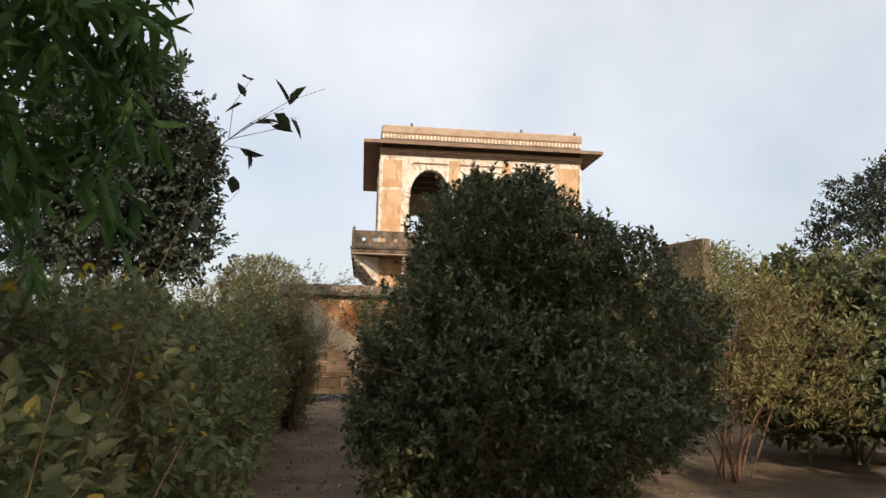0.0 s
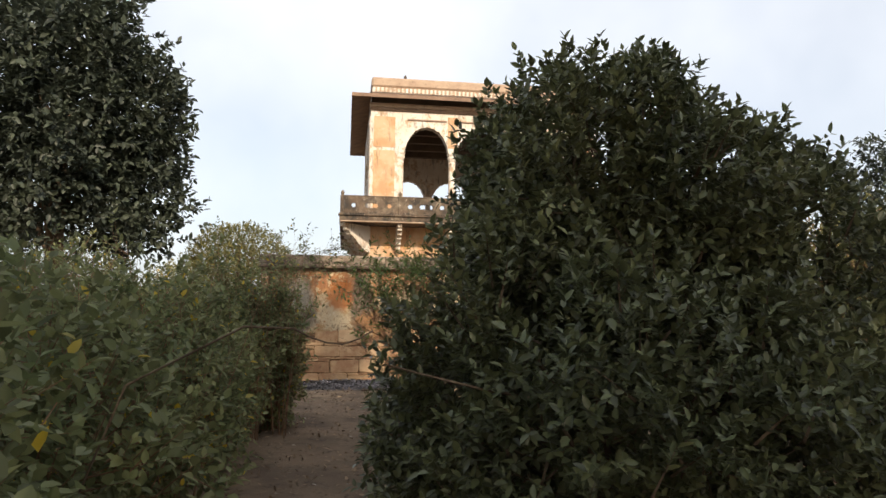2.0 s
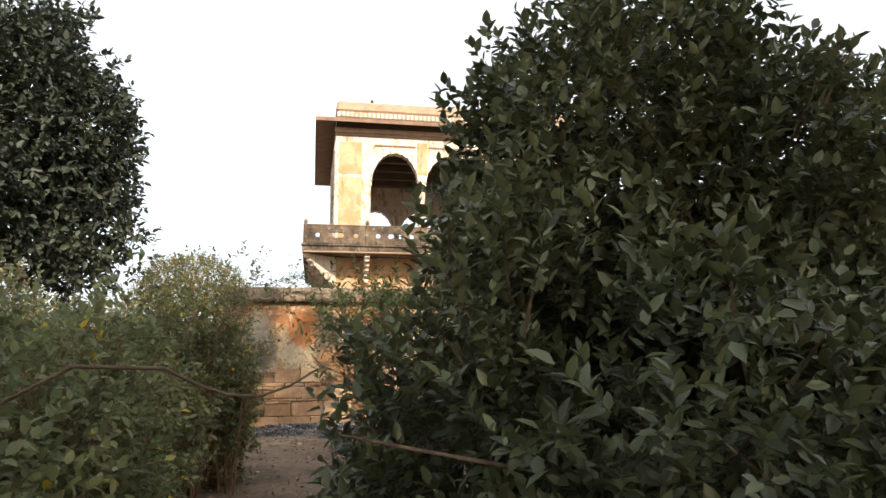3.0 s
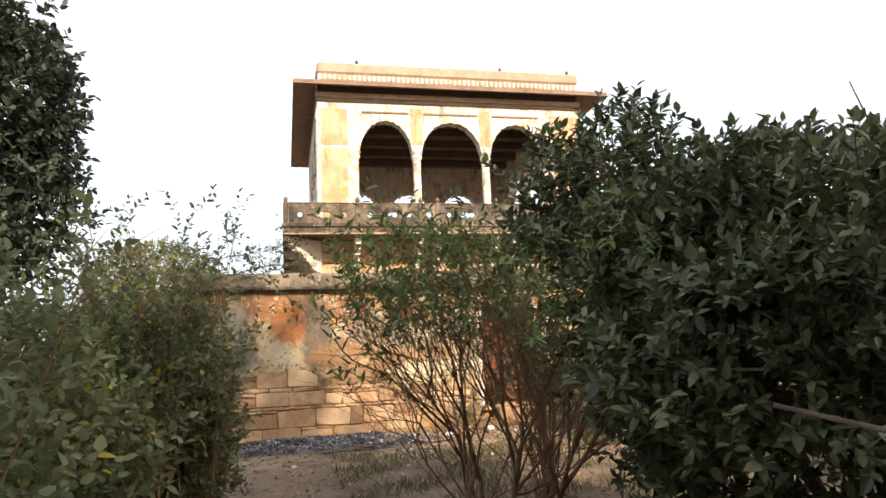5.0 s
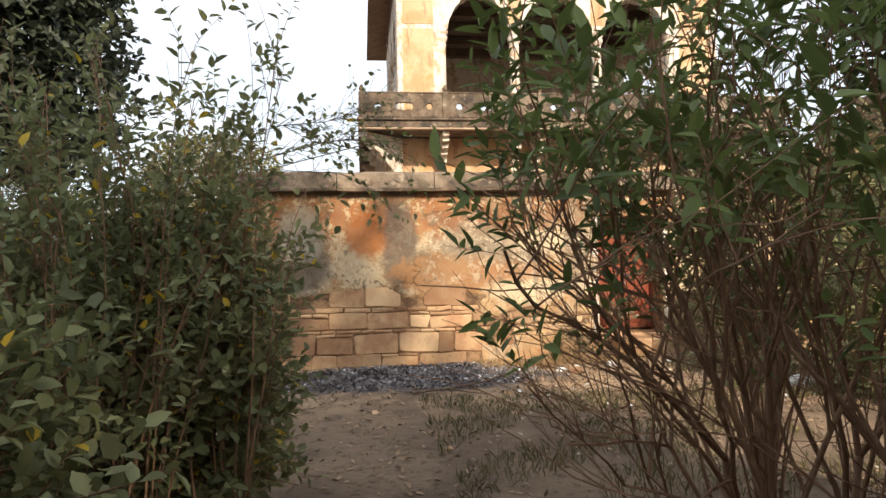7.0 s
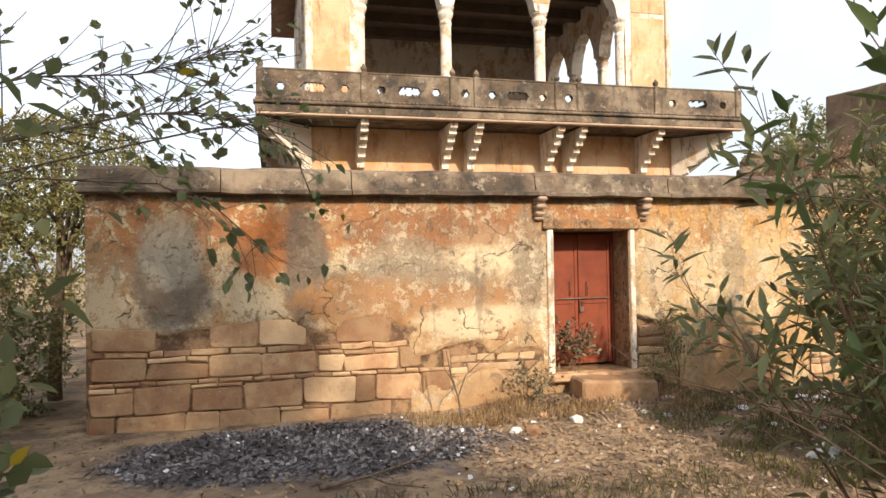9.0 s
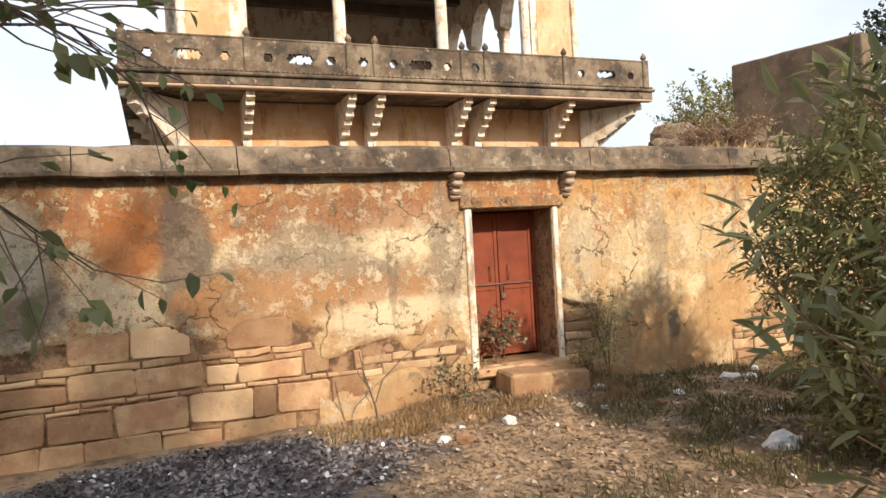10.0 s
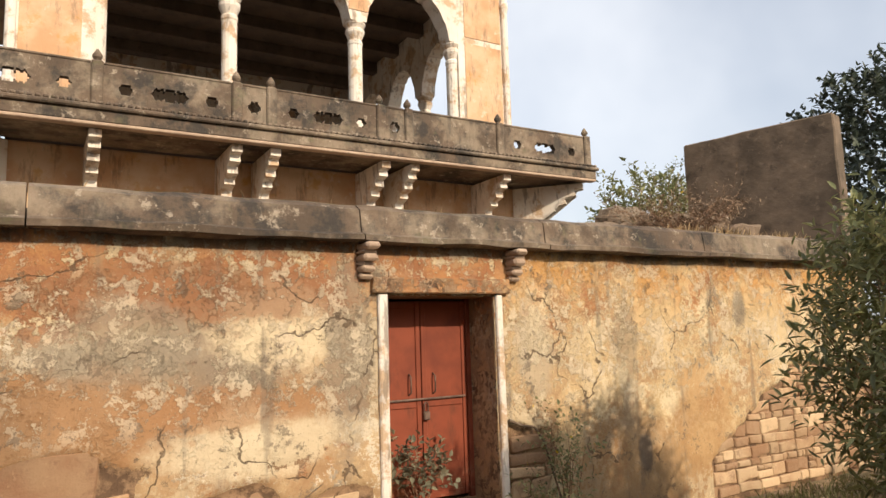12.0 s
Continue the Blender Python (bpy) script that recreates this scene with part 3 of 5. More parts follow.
def fallen(x, z):
    """How far inside the patches of fallen plaster a point lies, in metres; negative where the coat holds."""
    n = 0.16 * noise.noise((x * 1.6, z * 1.6, 5)) + 0.07 * noise.noise((x * 5, z * 5, 2))
    if x < 2.1:
        v = 1.36 + n - z
    elif x < DOOR_L - 0.14:
        v = min(1.36 - 0.5 * min(0.5, x - 2.1) + 0.12 * (x - 2.1) + n * 1.3 - z, z - 0.4 - 0.4 * min(1, x - 2.1) + n * 2.4, 0.12 + 1.1 * noise.noise((x * 1.3, z * 2.2, 17)))
    elif x < DOOR_R + 0.08:
        v = -1
    elif x < 8.1:
        v = min(1.38 - 0.35 * (x - 5.3) + n * 0.7 - z, 5.75 + n - x)
    else:
        v = 0.75 + 0.55 * min(1.7, x - 8.1) + n * 1.4 - z
    return max(-0.5, min(0.5, v))


def bare(x, z):
    return fallen(x, z) > 0


def lower_wall():
    bm = bmesh.new()
    lay = bm.verts.layers.float.new("fallen")
    step = 0.04
    xs = sorted(set([round(WALL_L + i * step, 3) for i in range(int((WALL_R - WALL_L) / step) + 1)] + [DOOR_L, DOOR_R, WALL_R]))
    zs = sorted(set([round(-0.1 + i * step, 3) for i in range(90)] + [DOOR_B, DOOR_T, TOP]))
    zs = [z for z in zs if z <= TOP]
    grid = {}

    def at(i, j):
        if (i, j) not in grid:
            x, z = xs[i], zs[j]
            f = fallen(x, z)
            s = min(1, max(0, (f + 0.03) / 0.06))
            y = WALL + 0.035 * s + 0.012 * noise.noise((x * 1.1, z * 1.1, 9)) + 0.006 * noise.noise((x * 6, z * 6, 1))
            grid[i, j] = bm.verts.new((x, y, z))
            grid[i, j][lay] = f
        return grid[i, j]

    for i in range(len(xs) - 1):
        for j in range(len(zs) - 1):
            mx, mz = (xs[i] + xs[i + 1]) / 2, (zs[j] + zs[j + 1]) / 2
            if DOOR_L < mx < DOOR_R and DOOR_B < mz < DOOR_T:
                continue
            bm.faces.new((at(i, j), at(i + 1, j), at(i + 1, j + 1), at(i, j + 1)))
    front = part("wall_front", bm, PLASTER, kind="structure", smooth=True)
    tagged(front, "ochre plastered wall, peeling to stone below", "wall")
    # the body of the wall behind its face, with the door's opening through it
    bm = bmesh.new()
    y0, y1 = WALL + 0.08, WALL + 0.75
    box(bm, (WALL_L, y0, -0.1), (DOOR_L - 0.003, y1, TOP))
    box(bm, (DOOR_R + 0.003, y0, -0.1), (WALL_R, y1, TOP))
    box(bm, (DOOR_L - 0.003, y0, DOOR_T + 0.003), (DOOR_R + 0.003, y1, TOP))
    box(bm, (DOOR_L - 0.003, y0, -0.1), (DOOR_R + 0.003, y1, DOOR_B - 0.003))
    part("wall_body", bm, MORTAR, front)
    # reveals of the doorway
    boxed("reveal", (DOOR_L - 0.1, WALL + 0.02, DOOR_B), (DOOR_L, WALL + 0.6, DOOR_T), PLASTER, front, 0.008)
    boxed("reveal", (DOOR_R, WALL + 0.02, DOOR_B), (DOOR_R + 0.1, WALL + 0.6, DOOR_T), PLASTER, front, 0.008)
    # end of the wall and the sides that close the terrace block
    for nm, lo, hi in (("wall_left", (WALL_L, WALL + 0.76, -0.1), (WALL_L + 0.5, 30, TOP)), ("wall_right", (WALL_R - 0.5, WALL + 0.76, -0.1), (WALL_R, 30, TOP)), ("wall_back", (WALL_L, 29.5, -0.1), (WALL_R, 30.1, TOP))):
        tagged(boxed(nm, lo, hi, PLASTER, None, 0.02, kind="structure"), "weathered ochre plaster wall of the terrace", "wall")
    return front


wall_front = lower_wall()


def cornice():
    """Sloped blackened coping on a projecting string course, cracked over the door."""
    pts = [(WALL + 0.3, 2.97), (WALL - 0.02, 2.965), (WALL - 0.17, 2.975), (WALL - 0.18, 3.02), (WALL - 0.10, 3.045), (WALL - 0.07, 3.25), (WALL + 0.02, 3.30), (WALL + 0.34, 3.31)]
    cuts = (WALL_L - 0.06, -0.2, 1.35, 3.78, 5.75, 8.1, 10.05, WALL_R)
    ob = None
    for i, (a, b) in enumerate(zip(cuts, cuts[1:])):
        bm = bmesh.new()
        profile_run(bm, pts, "x", a + 0.006, b - 0.006, max(4, int((b - a) / 0.12)), 0.02)
        p = part("cornice" if ob is None else "cornice_block", bm, LICHEN, ob, kind="structure" if ob is None else "")
        if ob is None:
            ob = tagged(p, "blackened stone cornice with lichen, cracked", "cornice")
    return ob


cornice()
tagged(boxed("terrace", (WALL_L + 0.1, WALL + 0.36, 2.99), (WALL_R - 0.1, 29.6, 3.18), LICHEN, None, 0.02, kind="structure"), "blackened flat terrace roof behind the parapet", "roof")

# ---- door ----


def door():
    x0, x1, y = DOOR_L + 0.02, DOOR_R - 0.02, WALL + 0.46
    ob = thing("double_door", ((x0 + x1) / 2, y, DOOR_B), "closed rust-red iron double door with bolt and padlock", "door")
    mid = (x0 + x1) / 2
    for a, b in ((x0 + 0.03, mid - 0.004), (mid + 0.004, x1 - 0.03)):
        leaf = boxed("door_leaf", (a, y, DOOR_B + 0.03), (b, y + 0.04, DOOR_T - 0.02), RUST, ob, 0.004)
        o = Vector((ob.location))
        for nm, lo, hi in (("stile", (a + 0.002, y - 0.014, DOOR_B + 0.035), (a + 0.05, y - 0.001, DOOR_T - 0.03)), ("stile", (b - 0.05, y - 0.014, DOOR_B + 0.035), (b - 0.002, y - 0.001, DOOR_T - 0.03)), ("rail", (a + 0.053, y - 0.012, DOOR_B + 0.035), (b - 0.053, y - 0.001, DOOR_B + 0.09)), ("rail", (a + 0.053, y - 0.012, 1.50), (b - 0.053, y - 0.001, 1.555)), ("rail", (a + 0.053, y - 0.012, DOOR_T - 0.09), (b - 0.053, y - 0.001, DOOR_T - 0.03))):
            bm = bmesh.new()
            box(bm, Vector(lo) - o, Vector(hi) - o, 0.003)
            part(nm, bm, RUST, leaf)
        hx = (mid - 0.13 if a < mid - 0.1 else mid + 0.13)
        st = Sticks()
        st.tube([local(ob, hx, y - 0.002, 1.62), local(ob, hx, y - 0.045, 1.64), local(ob, hx, y - 0.05, 1.72), local(ob, hx, y - 0.045, 1.79), local(ob, hx, y - 0.002, 1.81)], 0.008, 0.008, 6)
        raw("pull_handle", st.v, st.f, IRON, leaf, "dark iron pull handle", smooth=True)
    st = Sticks()
    st.tube([local(ob, x0 + 0.1, y - 0.025, 1.575), local(ob, mid, y - 0.027, 1.575), local(ob, x1 - 0.06, y - 0.025, 1.577)], 0.011, 0.011, 8)
    raw("sliding_bolt", st.v, st.f, IRON, ob, "long dark iron sliding bolt")
    bm = bmesh.new()
    box(bm, local(ob, mid + 0.0, y - 0.055, 1.38), local(ob, mid + 0.065, y - 0.02, 1.46), 0.008)
    lock = part("padlock", bm, IRON, ob, "small dark padlock")
    st = Sticks()
    st.tube([local(ob, mid + 0.012, y - 0.035, 1.46), local(ob, mid + 0.014, y - 0.036, 1.53), local(ob, mid + 0.033, y - 0.037, 1.55), local(ob, mid + 0.052, y - 0.036, 1.53), local(ob, mid + 0.053, y - 0.035, 1.46)], 0.006, 0.006, 6)
    raw("shackle", st.v, st.f, IRON, lock)
    for lo, hi in (((DOOR_L + 0.001, y - 0.03, DOOR_B), (x0 + 0.028, y + 0.05, DOOR_T)), ((x1 - 0.028, y - 0.03, DOOR_B), (DOOR_R - 0.001, y + 0.05, DOOR_T))):
        boxed("jamb", lo, hi, RUST, ob, 0.004)
    # dark backing wall behind the leaves
    boxed("wall_behind_door", (DOOR_L - 0.1, y + 0.1, DOOR_B), (DOOR_R + 0.1, y + 0.16, DOOR_T + 0.1), DARKSTONE, wall_front, 0)


door()


def door_surround():
    ob = thing("door_surround", (4.62, WALL, DOOR_B), "worn pale stone door surround with carved brackets", "door frame")
    boxed("jamb_stone", (DOOR_L - 0.1, WALL - 0.035, 0.5), (DOOR_L - 0.012, WALL + 0.1, DOOR_T + 0.02), WHITE, ob, 0.012, rough=0.01)
    boxed("jamb_stone", (DOOR_R + 0.012, WALL - 0.035, 0.55), (DOOR_R + 0.085, WALL + 0.1, DOOR_T + 0.02), WHITE, ob, 0.012, rough=0.01)
    boxed("lintel", (DOOR_L - 0.16, WALL - 0.06, DOOR_T + 0.022), (DOOR_R + 0.16, WALL + 0.35, DOOR_T + 0.16), PLASTER, ob, 0.012, rough=0.01)
    for x in (DOOR_L - 0.22, DOOR_R + 0.22):
        for i, (d, z0, z1) in enumerate(((0.07, 2.66, 2.71), (0.12, 2.713, 2.77), (0.10, 2.773, 2.80), (0.17, 2.803, 2.87), (0.15, 2.873, 2.90), (0.22, 2.903, 2.96))):
            boxed("corbel_course", (x - 0.065, WALL - d, z0), (x + 0.065, WALL + 0.05, z1), PINKSTONE, ob, 0.022, rough=0.012)
    boxed("sill", (DOOR_L - 0.09, WALL - 0.12, 0.5), (DOOR_R + 0.09, WALL + 0.45, DOOR_B - 0.004), STONE, ob, 0.02, rough=0.02)
    return ob


door_surround()
bm = bmesh.new()
box(bm, (-0.52, -0.27, 0), (0.52, 0.27, 0.3), 0.03, 0.03, 3)
bmesh.ops.subdivide_edges(bm, edges=bm.edges[:], cuts=2, use_grid_fill=True)
for v in bm.verts:
    v.co += Vector(noise.noise_vector(v.co * 6)) * 0.012
step = part("doorstep", bm, STONE)
step.matrix_world = pose(4.72, 15.78, 0.27, 0, 1.5, -4)
tagged(step, "worn tan stone doorstep block below the door", "step")

# ---- pavilion on the terrace ----
PX0, PX1, PY0, PY1 = 1.03, 8.27, 19.95, 26.7
PZ0, PZS, PZA, PZT = 4.75, 6.98, 7.80, 8.5
COLS_X = (1.98, 3.63, 5.53, 7.28)
COLS_Y = (20.95, 22.55, 24.1, 25.7)


def cusp(u, half):
    """Height of a lobed arch over its springing, u from -1 to 1."""
    u = min(1, abs(u))
    base = (1 - u ** 2.3) ** 0.62
    return base - 0.07 * abs(math.sin(4.5 * math.pi * (u ** 1.3))) * (0.4 + u * 0.6)


def arcade(ob, stops, ends, along, y0, y1, o, drop=0.0):
    """A wall pierced by lobed arches between stops; along is x or y."""
    n = 26

    def put(s, t, z):
        return (s - o.x, t - o.y, z - o.z) if along == "x" else (t - o.x, s - o.y, z - o.z)

    def solid(cols, name="arch"):
        bm = bmesh.new()
        rows = [[bm.verts.new(put(s, t, z)) for t, z in ((y0, zl), (y0, PZT), (y1, PZT), (y1, zl))] for s, zl in cols]
        for p, q in zip(rows, rows[1:]):
            for i in range(4):
                bm.faces.new((p[i], p[(i + 1) % 4], q[(i + 1) % 4], q[i]))
        bm.faces.new(rows[0])
        bm.faces.new(rows[-1][::-1])
        part(name, bm, WHITE, ob)

    solid([(ends[0], PZ0), (stops[0] - 0.031, PZ0)], "pier")
    solid([(stops[-1] + 0.031, PZ0), (ends[1], PZ0)], "pier")
    for a, b in zip(stops, stops[1:]):
        half = (b - a) / 2 - 0.13
        mid = (a + b) / 2
        cols = [(a - 0.03 if a == stops[0] else a, PZS - drop), (mid - half - 0.001, PZS - drop)]
        cols += [(mid + half * (2 * i / n - 1), PZS - drop + (PZA - PZS) * max(0, cusp(2 * i / n - 1, half))) for i in range(n + 1)]
        cols += [(mid + half + 0.001, PZS - drop), (b + 0.03 if b == stops[-1] else b, PZS - drop)]
        solid(cols)


def column(ob, x, y):
    bm = bmesh.new()
    a = local(ob, x, y, PZ0)
    h = PZS - PZ0
    lathe(bm, [(0.15, 0), (0.15, 0.12), (0.115, 0.16), (0.145, 0.24), (0.14, 0.3), (0.108, 0.36), (0.108, h - 0.36), (0.118, h - 0.34), (0.118, h - 0.3), (0.10, h - 0.27), (0.15, h - 0.16), (0.15, h - 0.11), (0.12, h - 0.09), (0.165, h - 0.03), (0.165, h - 0.001)], a, 14)
    part("column", bm, WHITE, ob, smooth=False)


def pavilion():
    ob = thing("pavilion", ((PX0 + PX1) / 2, (PY0 + PY1) / 2, 3.18), "ochre and white arched pavilion on the terrace", "pavilion")
    o = ob.location
    boxed("plinth", (PX0 - 0.03, PY0 - 0.02, 3.19), (PX1 + 0.03, PY1 + 0.02, 4.58), OCHRE, ob, 0.02, "ochre plastered base wall under the balcony")
    for stops, ends, along, a, b in ((COLS_X, (PX0, PX1), "x", PY0, PY0 + 0.3), (COLS_X, (PX0, PX1), "x", PY1 - 0.3, PY1), (COLS_Y, (PY0 + 0.303, PY1 - 0.303), "y", PX0, PX0 + 0.3), (COLS_Y, (PY0 + 0.303, PY1 - 0.303), "y", PX1 - 0.3, PX1)):
        arcade(ob, stops, ends, along, a, b, o, 0.42 if a > 24 else 0.0)
    for x in COLS_X:
        column(ob, x, PY0 + 0.15)
        column(ob, x, PY1 - 0.15)
    for y in COLS_Y:
        column(ob, PX0 + 0.15, y)
        column(ob, PX1 - 0.15, y)
    # ochre panels between the white ribs
    f = PY0 - 0.012
    for a, b in ((PX0 + 0.10, 1.80), (7.44, PX1 - 0.10)):
        boxed("panel", (a, f, PZ0 + 0.05), (b, PY0 - 0.001, PZS + 0.02), OCHRE, ob, 0.004)
        boxed("panel", (a, f, PZS + 0.12), (b, PY0 - 0.001, PZT - 0.42), OCHRE, ob, 0.004)
    for x in COLS_X[1:3]:
        boxed("panel", (x - 0.16, f, PZS + 0.16), (x + 0.16, PY0 - 0.001, PZT - 0.35), OCHRE, ob, 0.004)
    for a, b in ((COLS_X[0], COLS_X[1]), (COLS_X[1], COLS_X[2]), (COLS_X[2], COLS_X[3])):
        boxed("string_moulding", (a + 0.2, PY0 - 0.03, PZA + 0.18), (b - 0.2, PY0 - 0.001, PZA + 0.23), EAVESTONE, ob, 0.006)
    boxed("frieze", (PX0 - 0.03, PY0 - 0.045, PZT - 0.24), (PX1 + 0.03, PY0 - 0.001, PZT - 0.14), EAVESTONE, ob, 0.01)
    boxed("frieze", (PX0 - 0.05, PY0 - 0.08, PZT - 0.136), (PX1 + 0.05, PY0 - 0.001, PZT - 0.002), PINKSTONE, ob, 0.01)
    # corner shafts
    for x in (PX0 + 0.02, PX1 - 0.02):
        bm = bmesh.new()
        lathe(bm, [(0.085, 0), (0.085, 0.5), (0.06, 0.56), (0.06, 2.9), (0.085, 3.0), (0.05, 3.3)], local(ob, x, PY0 - 0.02, PZ0 + 0.02), 10)
        part("corner_shaft", bm, WHITE, ob)
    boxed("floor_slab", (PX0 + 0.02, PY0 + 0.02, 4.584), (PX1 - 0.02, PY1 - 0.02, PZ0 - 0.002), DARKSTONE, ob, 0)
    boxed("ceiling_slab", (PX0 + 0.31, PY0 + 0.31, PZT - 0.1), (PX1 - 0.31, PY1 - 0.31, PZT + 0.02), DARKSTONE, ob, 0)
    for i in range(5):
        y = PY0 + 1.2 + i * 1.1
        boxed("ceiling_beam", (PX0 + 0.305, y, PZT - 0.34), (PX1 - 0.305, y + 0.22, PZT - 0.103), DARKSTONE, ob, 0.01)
    # sloping eave slabs all round
    x0, x1, y0, y1 = 0.42, 8.95, 19.42, 27.3
    bm = bmesh.new()
    zi, zo, th = 8.70, 8.53, 0.11
    ring = [[(x0, y0, zo), (x1, y0, zo), (x1, y1, zo), (x0, y1, zo)], [(PX0, PY0, zi), (PX1, PY0, zi), (PX1, PY1, zi), (PX0, PY1, zi)]]
    low = [[bm.verts.new(local(ob, *p)) for p in r] for r in ring]
    upp = [[bm.verts.new(local(ob, p[0], p[1], p[2] + th)) for p in r] for r in ring]
    for i in range(4):
        j = (i + 1) % 4
        bm.faces.new((low[0][i], low[0][j], low[1][j], low[1][i]))
        bm.faces.new((upp[0][i], upp[0][j], upp[1][j], upp[1][i]))
        bm.faces.new((low[0][i], low[0][j], upp[0][j], upp[0][i]))
        bm.faces.new((low[1][i], low[1][j], upp[1][j], upp[1][i]))
    part("eave", bm, EAVESTONE, ob, "sloping red-brown stone eave")
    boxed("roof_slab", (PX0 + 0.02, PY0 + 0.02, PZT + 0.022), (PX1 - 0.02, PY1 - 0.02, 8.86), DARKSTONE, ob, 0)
    for lo, hi in (((PX0 + 0.03, PY0 + 0.02, 8.87), (PX1 + 0.05, PY0 + 0.3, 9.03)), ((PX0 + 0.03, PY1 - 0.3, 8.87), (PX1 + 0.05, PY1, 9.03)), ((PX0 + 0.03, PY0 + 0.31, 8.87), (PX0 + 0.3, PY1 - 0.31, 9.03)), ((PX1 - 0.25, PY0 + 0.31, 8.87), (PX1 + 0.05, PY1 - 0.31, 9.03))):
        boxed("parapet", lo, hi, WHITE, ob, 0.01)
        boxed("coping", (lo[0] - 0.03, lo[1] - 0.03, 9.034), (hi[0] + 0.03, hi[1] + 0.03, 9.36), PINKSTONE, ob, 0.06)
    for x in (2.1, 6.1, 8.1):
        finial(ob, local(ob, x, PY0 + 0.16, 9.355), 0.05, 0.17)
    x = PX0 + 0.12
    while x < PX1:
        boxed("dentil", (x, PY0 - 0.005, 8.89), (x + 0.06, PY0 + 0.019, 9.02), PINKSTONE, ob, 0)
        x += 0.13
    return ob


def finial(ob, at, r=0.055, h=0.16):
    bm = bmesh.new()
    lathe(bm, [(r * 0.7, 0), (r * 0.5, 0.02), (r, 0.06), (r, 0.09), (r * 0.6, 0.125), (r * 0.2, h)], at, 10)
    return part("finial", bm, LICHEN, ob)


pavilion()


def pierced(ob, a, b, along, t, holes, z0=4.82, z1=5.36, thick=0.09):
    """A stone railing panel with round and lobed openings cut right through."""
    cell = 0.018
    nx, nz = max(2, round((b - a) / cell)), round((z1 - z0) / cell)
    solid = np.ones((nx, nz), bool)
    S = a + (np.arange(nx) + 0.5) * (b - a) / nx
    Z = z0 + (np.arange(nz) + 0.5) * (z1 - z0) / nz
    for hx, hz, r, lobes in holes:
        dx, dz = S[:, None] - hx, Z[None] - hz
        ang = np.arctan2(dz, dx)
        solid &= np.hypot(dx, dz) > r * (1 + 0.12 * np.cos(lobes * ang))
    v, f, ids = [], [], {}
    o = ob.location

    def vert(i, j, k):
        if (i, j, k) not in ids:
            s, z, w = a + (b - a) * i / nx, z0 + (z1 - z0) * j / nz, t + thick * k
            ids[i, j, k] = len(v)
            v.append((s - o.x, w - o.y, z - o.z) if along == "x" else (w - o.x, s - o.y, z - o.z))
        return ids[i, j, k]

    for i in range(nx):
        for j in range(nz):
            if not solid[i, j]:
                continue
            f.append((vert(i, j, 0), vert(i + 1, j, 0), vert(i + 1, j + 1, 0), vert(i, j + 1, 0)))
            f.append((vert(i, j, 1), vert(i, j + 1, 1), vert(i + 1, j + 1, 1), vert(i + 1, j, 1)))
            for di, dj, e in ((-1, 0, ((0, 0), (0, 1))), (1, 0, ((1, 1), (1, 0))), (0, -1, ((1, 0), (0, 0))), (0, 1, ((0, 1), (1, 1)))):
                p, q = i + di, j + dj
                if 0 <= p < nx and 0 <= q < nz and solid[p, q]:
                    continue
                (e0, e1), (g0, g1) = e
                f.append((vert(i + e0, j + e1, 0), vert(i + g0, j + g1, 0), vert(i + g0, j + g1, 1), vert(i + e0, j + e1, 1)))
    return raw("railing_panel", v, f, LICHEN, ob)


POSTS = (0.22, 1.94, 3.51, 3.95, 5.49, 5.93, 7.51, 9.28)


def holes_for(a, b, z=5.1):
    m = (a + b) / 2
    if b - a < 0.7:
        return [(m, z, 0.075, 6)]
    w = (b - a) * 0.31
    return [(m - w, z, 0.07, 6), (m + w, z, 0.07, 6), (m - 0.125, z, 0.075, 6), (m, z, 0.085, 6), (m + 0.125, z, 0.075, 6)]


def bracket(ob, x, y_wall, reach, z_top, width=0.13, turn=0.0):
    """A carved stepped stone bracket that carries the balcony slab."""
    prof = [(0, 0), (-reach, 0), (-reach, -0.09), (-reach * 0.88, -0.11), (-reach * 0.9, -0.19), (-reach * 0.74, -0.22), (-reach * 0.76, -0.31), (-reach * 0.58, -0.35), (-reach * 0.6, -0.42), (-reach * 0.42, -0.47), (-reach * 0.42, -0.56), (-reach * 0.26, -0.60), (-reach * 0.27, -0.72), (-reach * 0.12, -0.78), (0, -0.8)]
    bm = bmesh.new()
    m = pose(*local(ob, x, y_wall, z_top), 0, 0, turn)
    sides = [[bm.verts.new(m @ Vector((s * width / 2, p, z))) for p, z in prof] for s in (-1, 1)]
    n = len(prof)
    for i in range(n):
        j = (i + 1) % n
        bm.faces.new((sides[0][i], sides[0][j], sides[1][j], sides[1][i]))
    bm.faces.new(sides[0])
    bm.faces.new(sides[1][::-1])
    bmesh.ops.triangulate(bm, faces=[q for q in bm.faces if len(q.verts) > 4])
    return part("bracket", bm, WHITE, ob, "carved bracket with worn white limewash")


